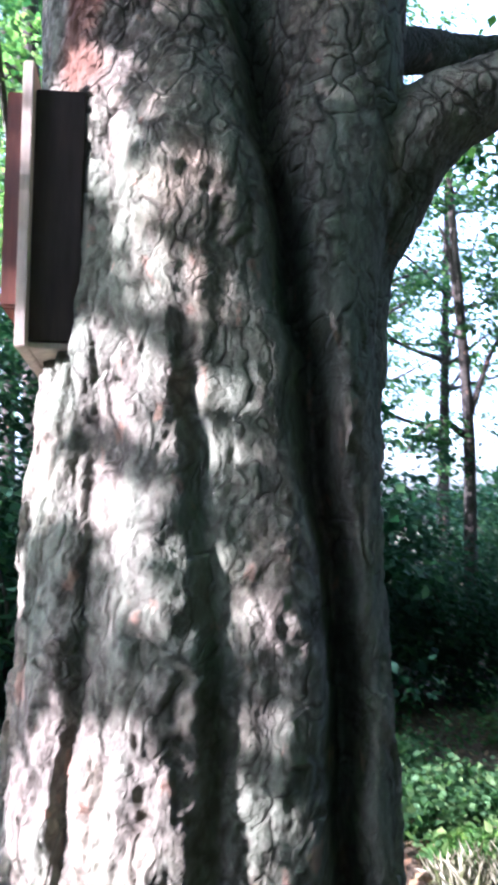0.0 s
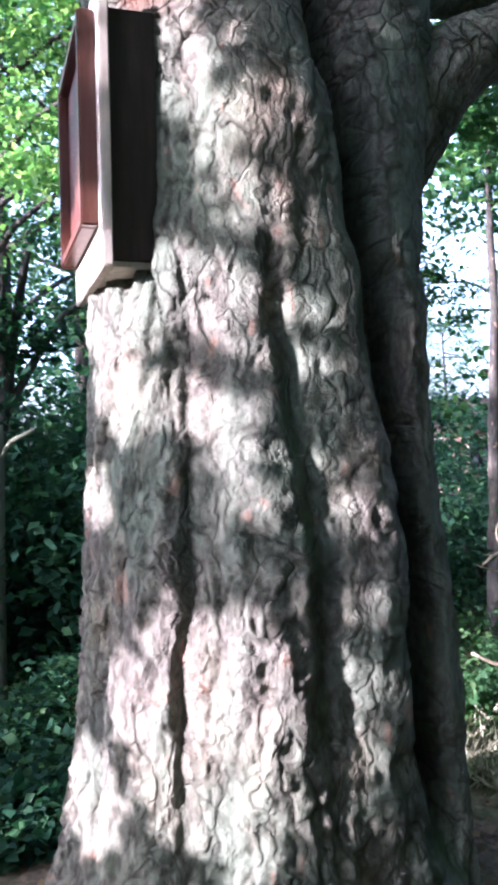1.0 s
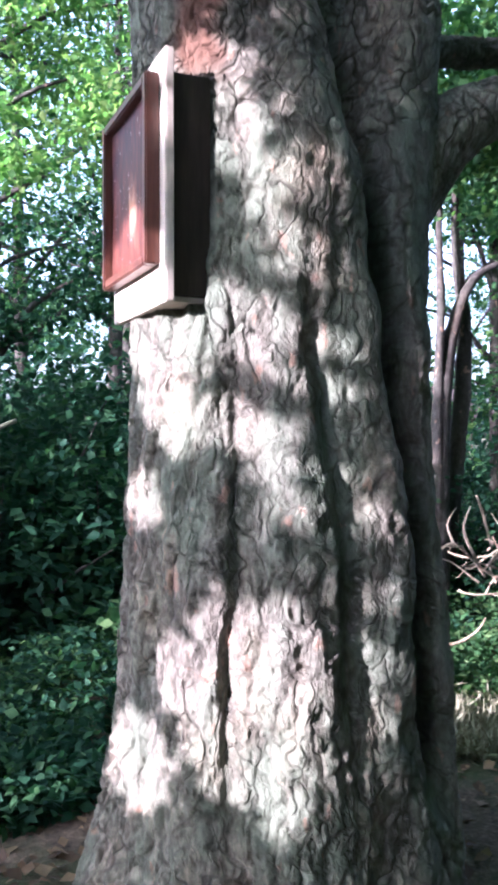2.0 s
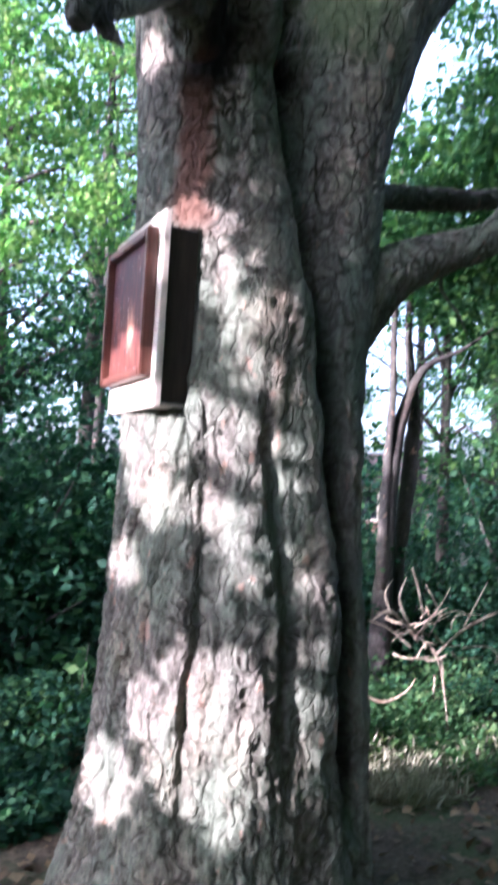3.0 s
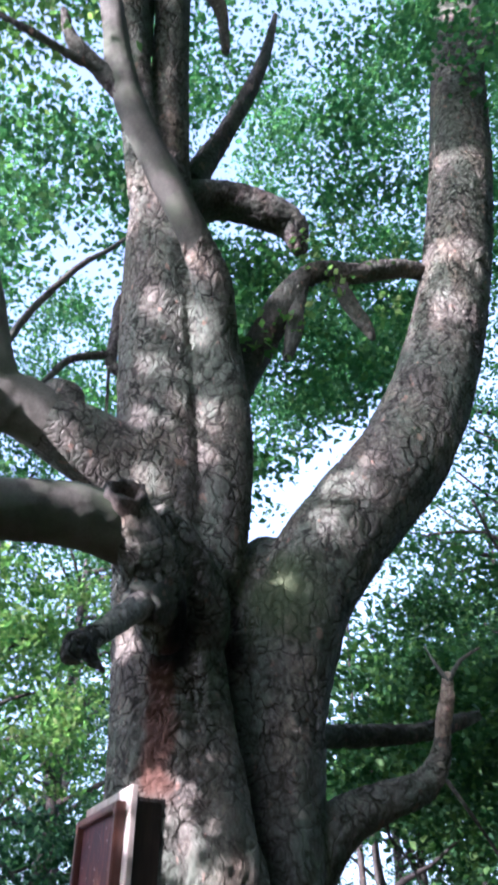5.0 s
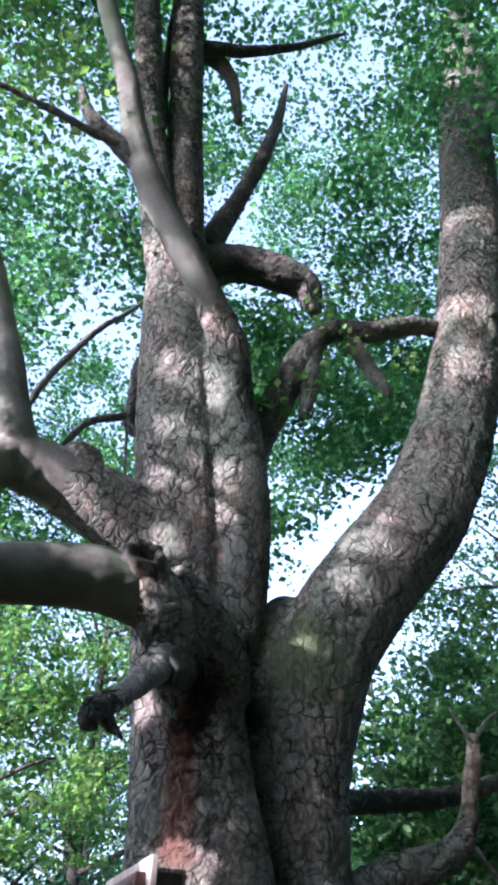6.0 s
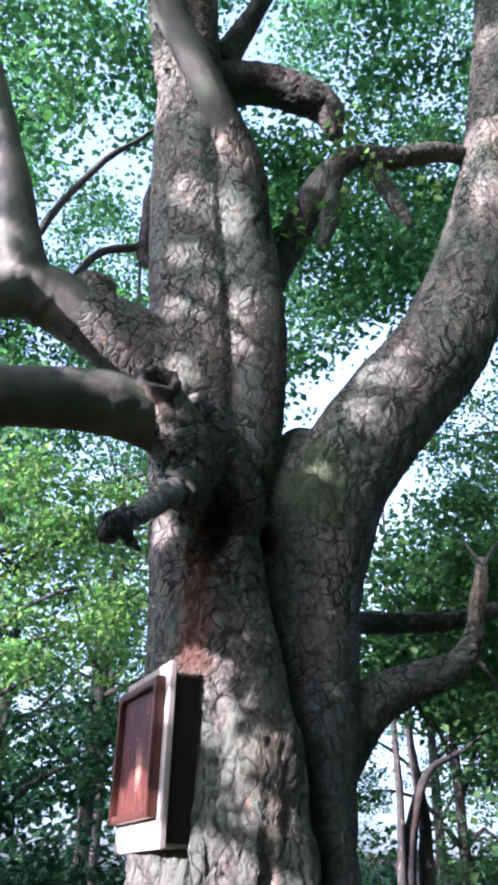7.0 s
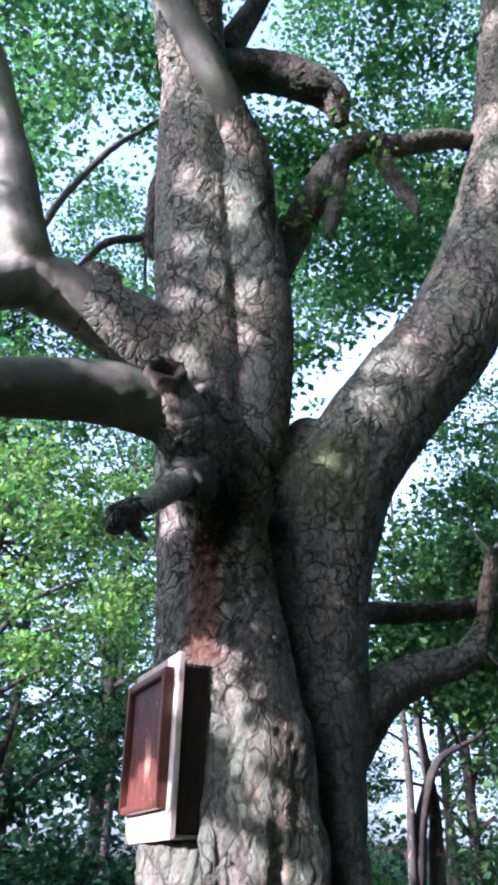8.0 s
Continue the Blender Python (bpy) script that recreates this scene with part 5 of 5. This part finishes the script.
def shade_tree():
    rng = np.random.default_rng(31)
    tree = tagged(empty("shade_tree"), "tall leafy tree added out of view to throw dappled shade", "tree", "forest trees")
    u = Vector((-SUN.y, SUN.x, 0)).normalized()
    w = SUN.cross(u)

    def crown(n, a0, a1, b0, b1, near, far, rise, holes):
        d, a, b = rng.uniform(near, far, n), rng.uniform(a0, a1, n), rng.uniform(b0, b1, n)
        ab = np.stack([a, b, 0 * a], -1)
        d = d + (b - 1.5).clip(0, 3.5) * rise + (1.1 + 3.2 * fbm(ab * 0.9, 3, 97)).clip(0, 2.4)
        keep = fbm(ab * 2.6, 3, 90) < holes
        keep &= (a > -0.9) | (fbm(ab * 3.1, 3, 91) < 0.25)
        keep &= (a < 1.75) | (a - 1.75 < 0.3 + 0.9 * fbm(np.stack([b, d, 0 * b], -1) * 1.3, 3, 98))
        wob = fbm(ab * 14, 2, 95) * 0.25
        for ca, cb, ra, rb in GAPS_FOOT + GAPS_ROOTS + GAPS_HIGH + GAPS_LIMBS + GAPS_GROUND:
            rim = 0.04 if ra < 0.02 else 0.056
            keep &= ((a - ca) / (ra + rim)) ** 2 + ((b - cb) / (rb + rim)) ** 2 > 1 + wob
        pts = np.array((-0.1, 2.5, 1.2))[None] + d[:, None] * np.array(SUN) + a[:, None] * np.array(u) + b[:, None] * np.array(w)
        return pts[keep]

    v, f = tube([(-7.5, -.9, -.4, .3), (-7.3, -.8, 3, .2), (-7, -.6, 9, .08)], .4, 10)
    link("trunk", mesh_from("trunk", v, 3, f, True), BARK_FAR, tree)
    for k in range(9):
        a, b, d = rng.uniform(-1.3, 1.6), rng.uniform(-.6, 4.0), rng.uniform(4.6, 5.6)
        e = np.array((-0.1, 2.5, 1.2)) + d * np.array(SUN) + a * np.array(u) + b * np.array(w)
        s = np.array((-7.3, -.75, max(1.5, e[2] - rng.uniform(.2, 1.2))))
        m_ = (s + e) / 2 + rng.normal(0, .2, 3) + np.array((0, 0, .25))
        if b < 1.5:
            continue
        v, f = tube([(*s, .07), (*m_, .045), (*e, .015)], .3, 7, .06, k)
        link("limb", mesh_from("limb", v, 3, f, True), BARK_FAR, tree)
    leaf_mesh("crown", crown(165000, -1.7, 2.5, -1.9, 5.0, 3.1, 4.1, 1.6, 9.0), 0.068, rng, LEAF_FAR, tree)
    leaf_mesh("crown", crown(20000, -1.5, 4.0, 4.9, 9.5, 9.0, 11.0, 0.0, 0.1), 0.14, rng, LEAF_FAR, tree)
    far = crown(26000, -6.0, -1.65, -2.4, 2.3, 7.0, 9.0, 0.0, 0.34)
    leaf_mesh("crown", far, 0.15, rng, LEAF_FAR, tree)


shade_tree()
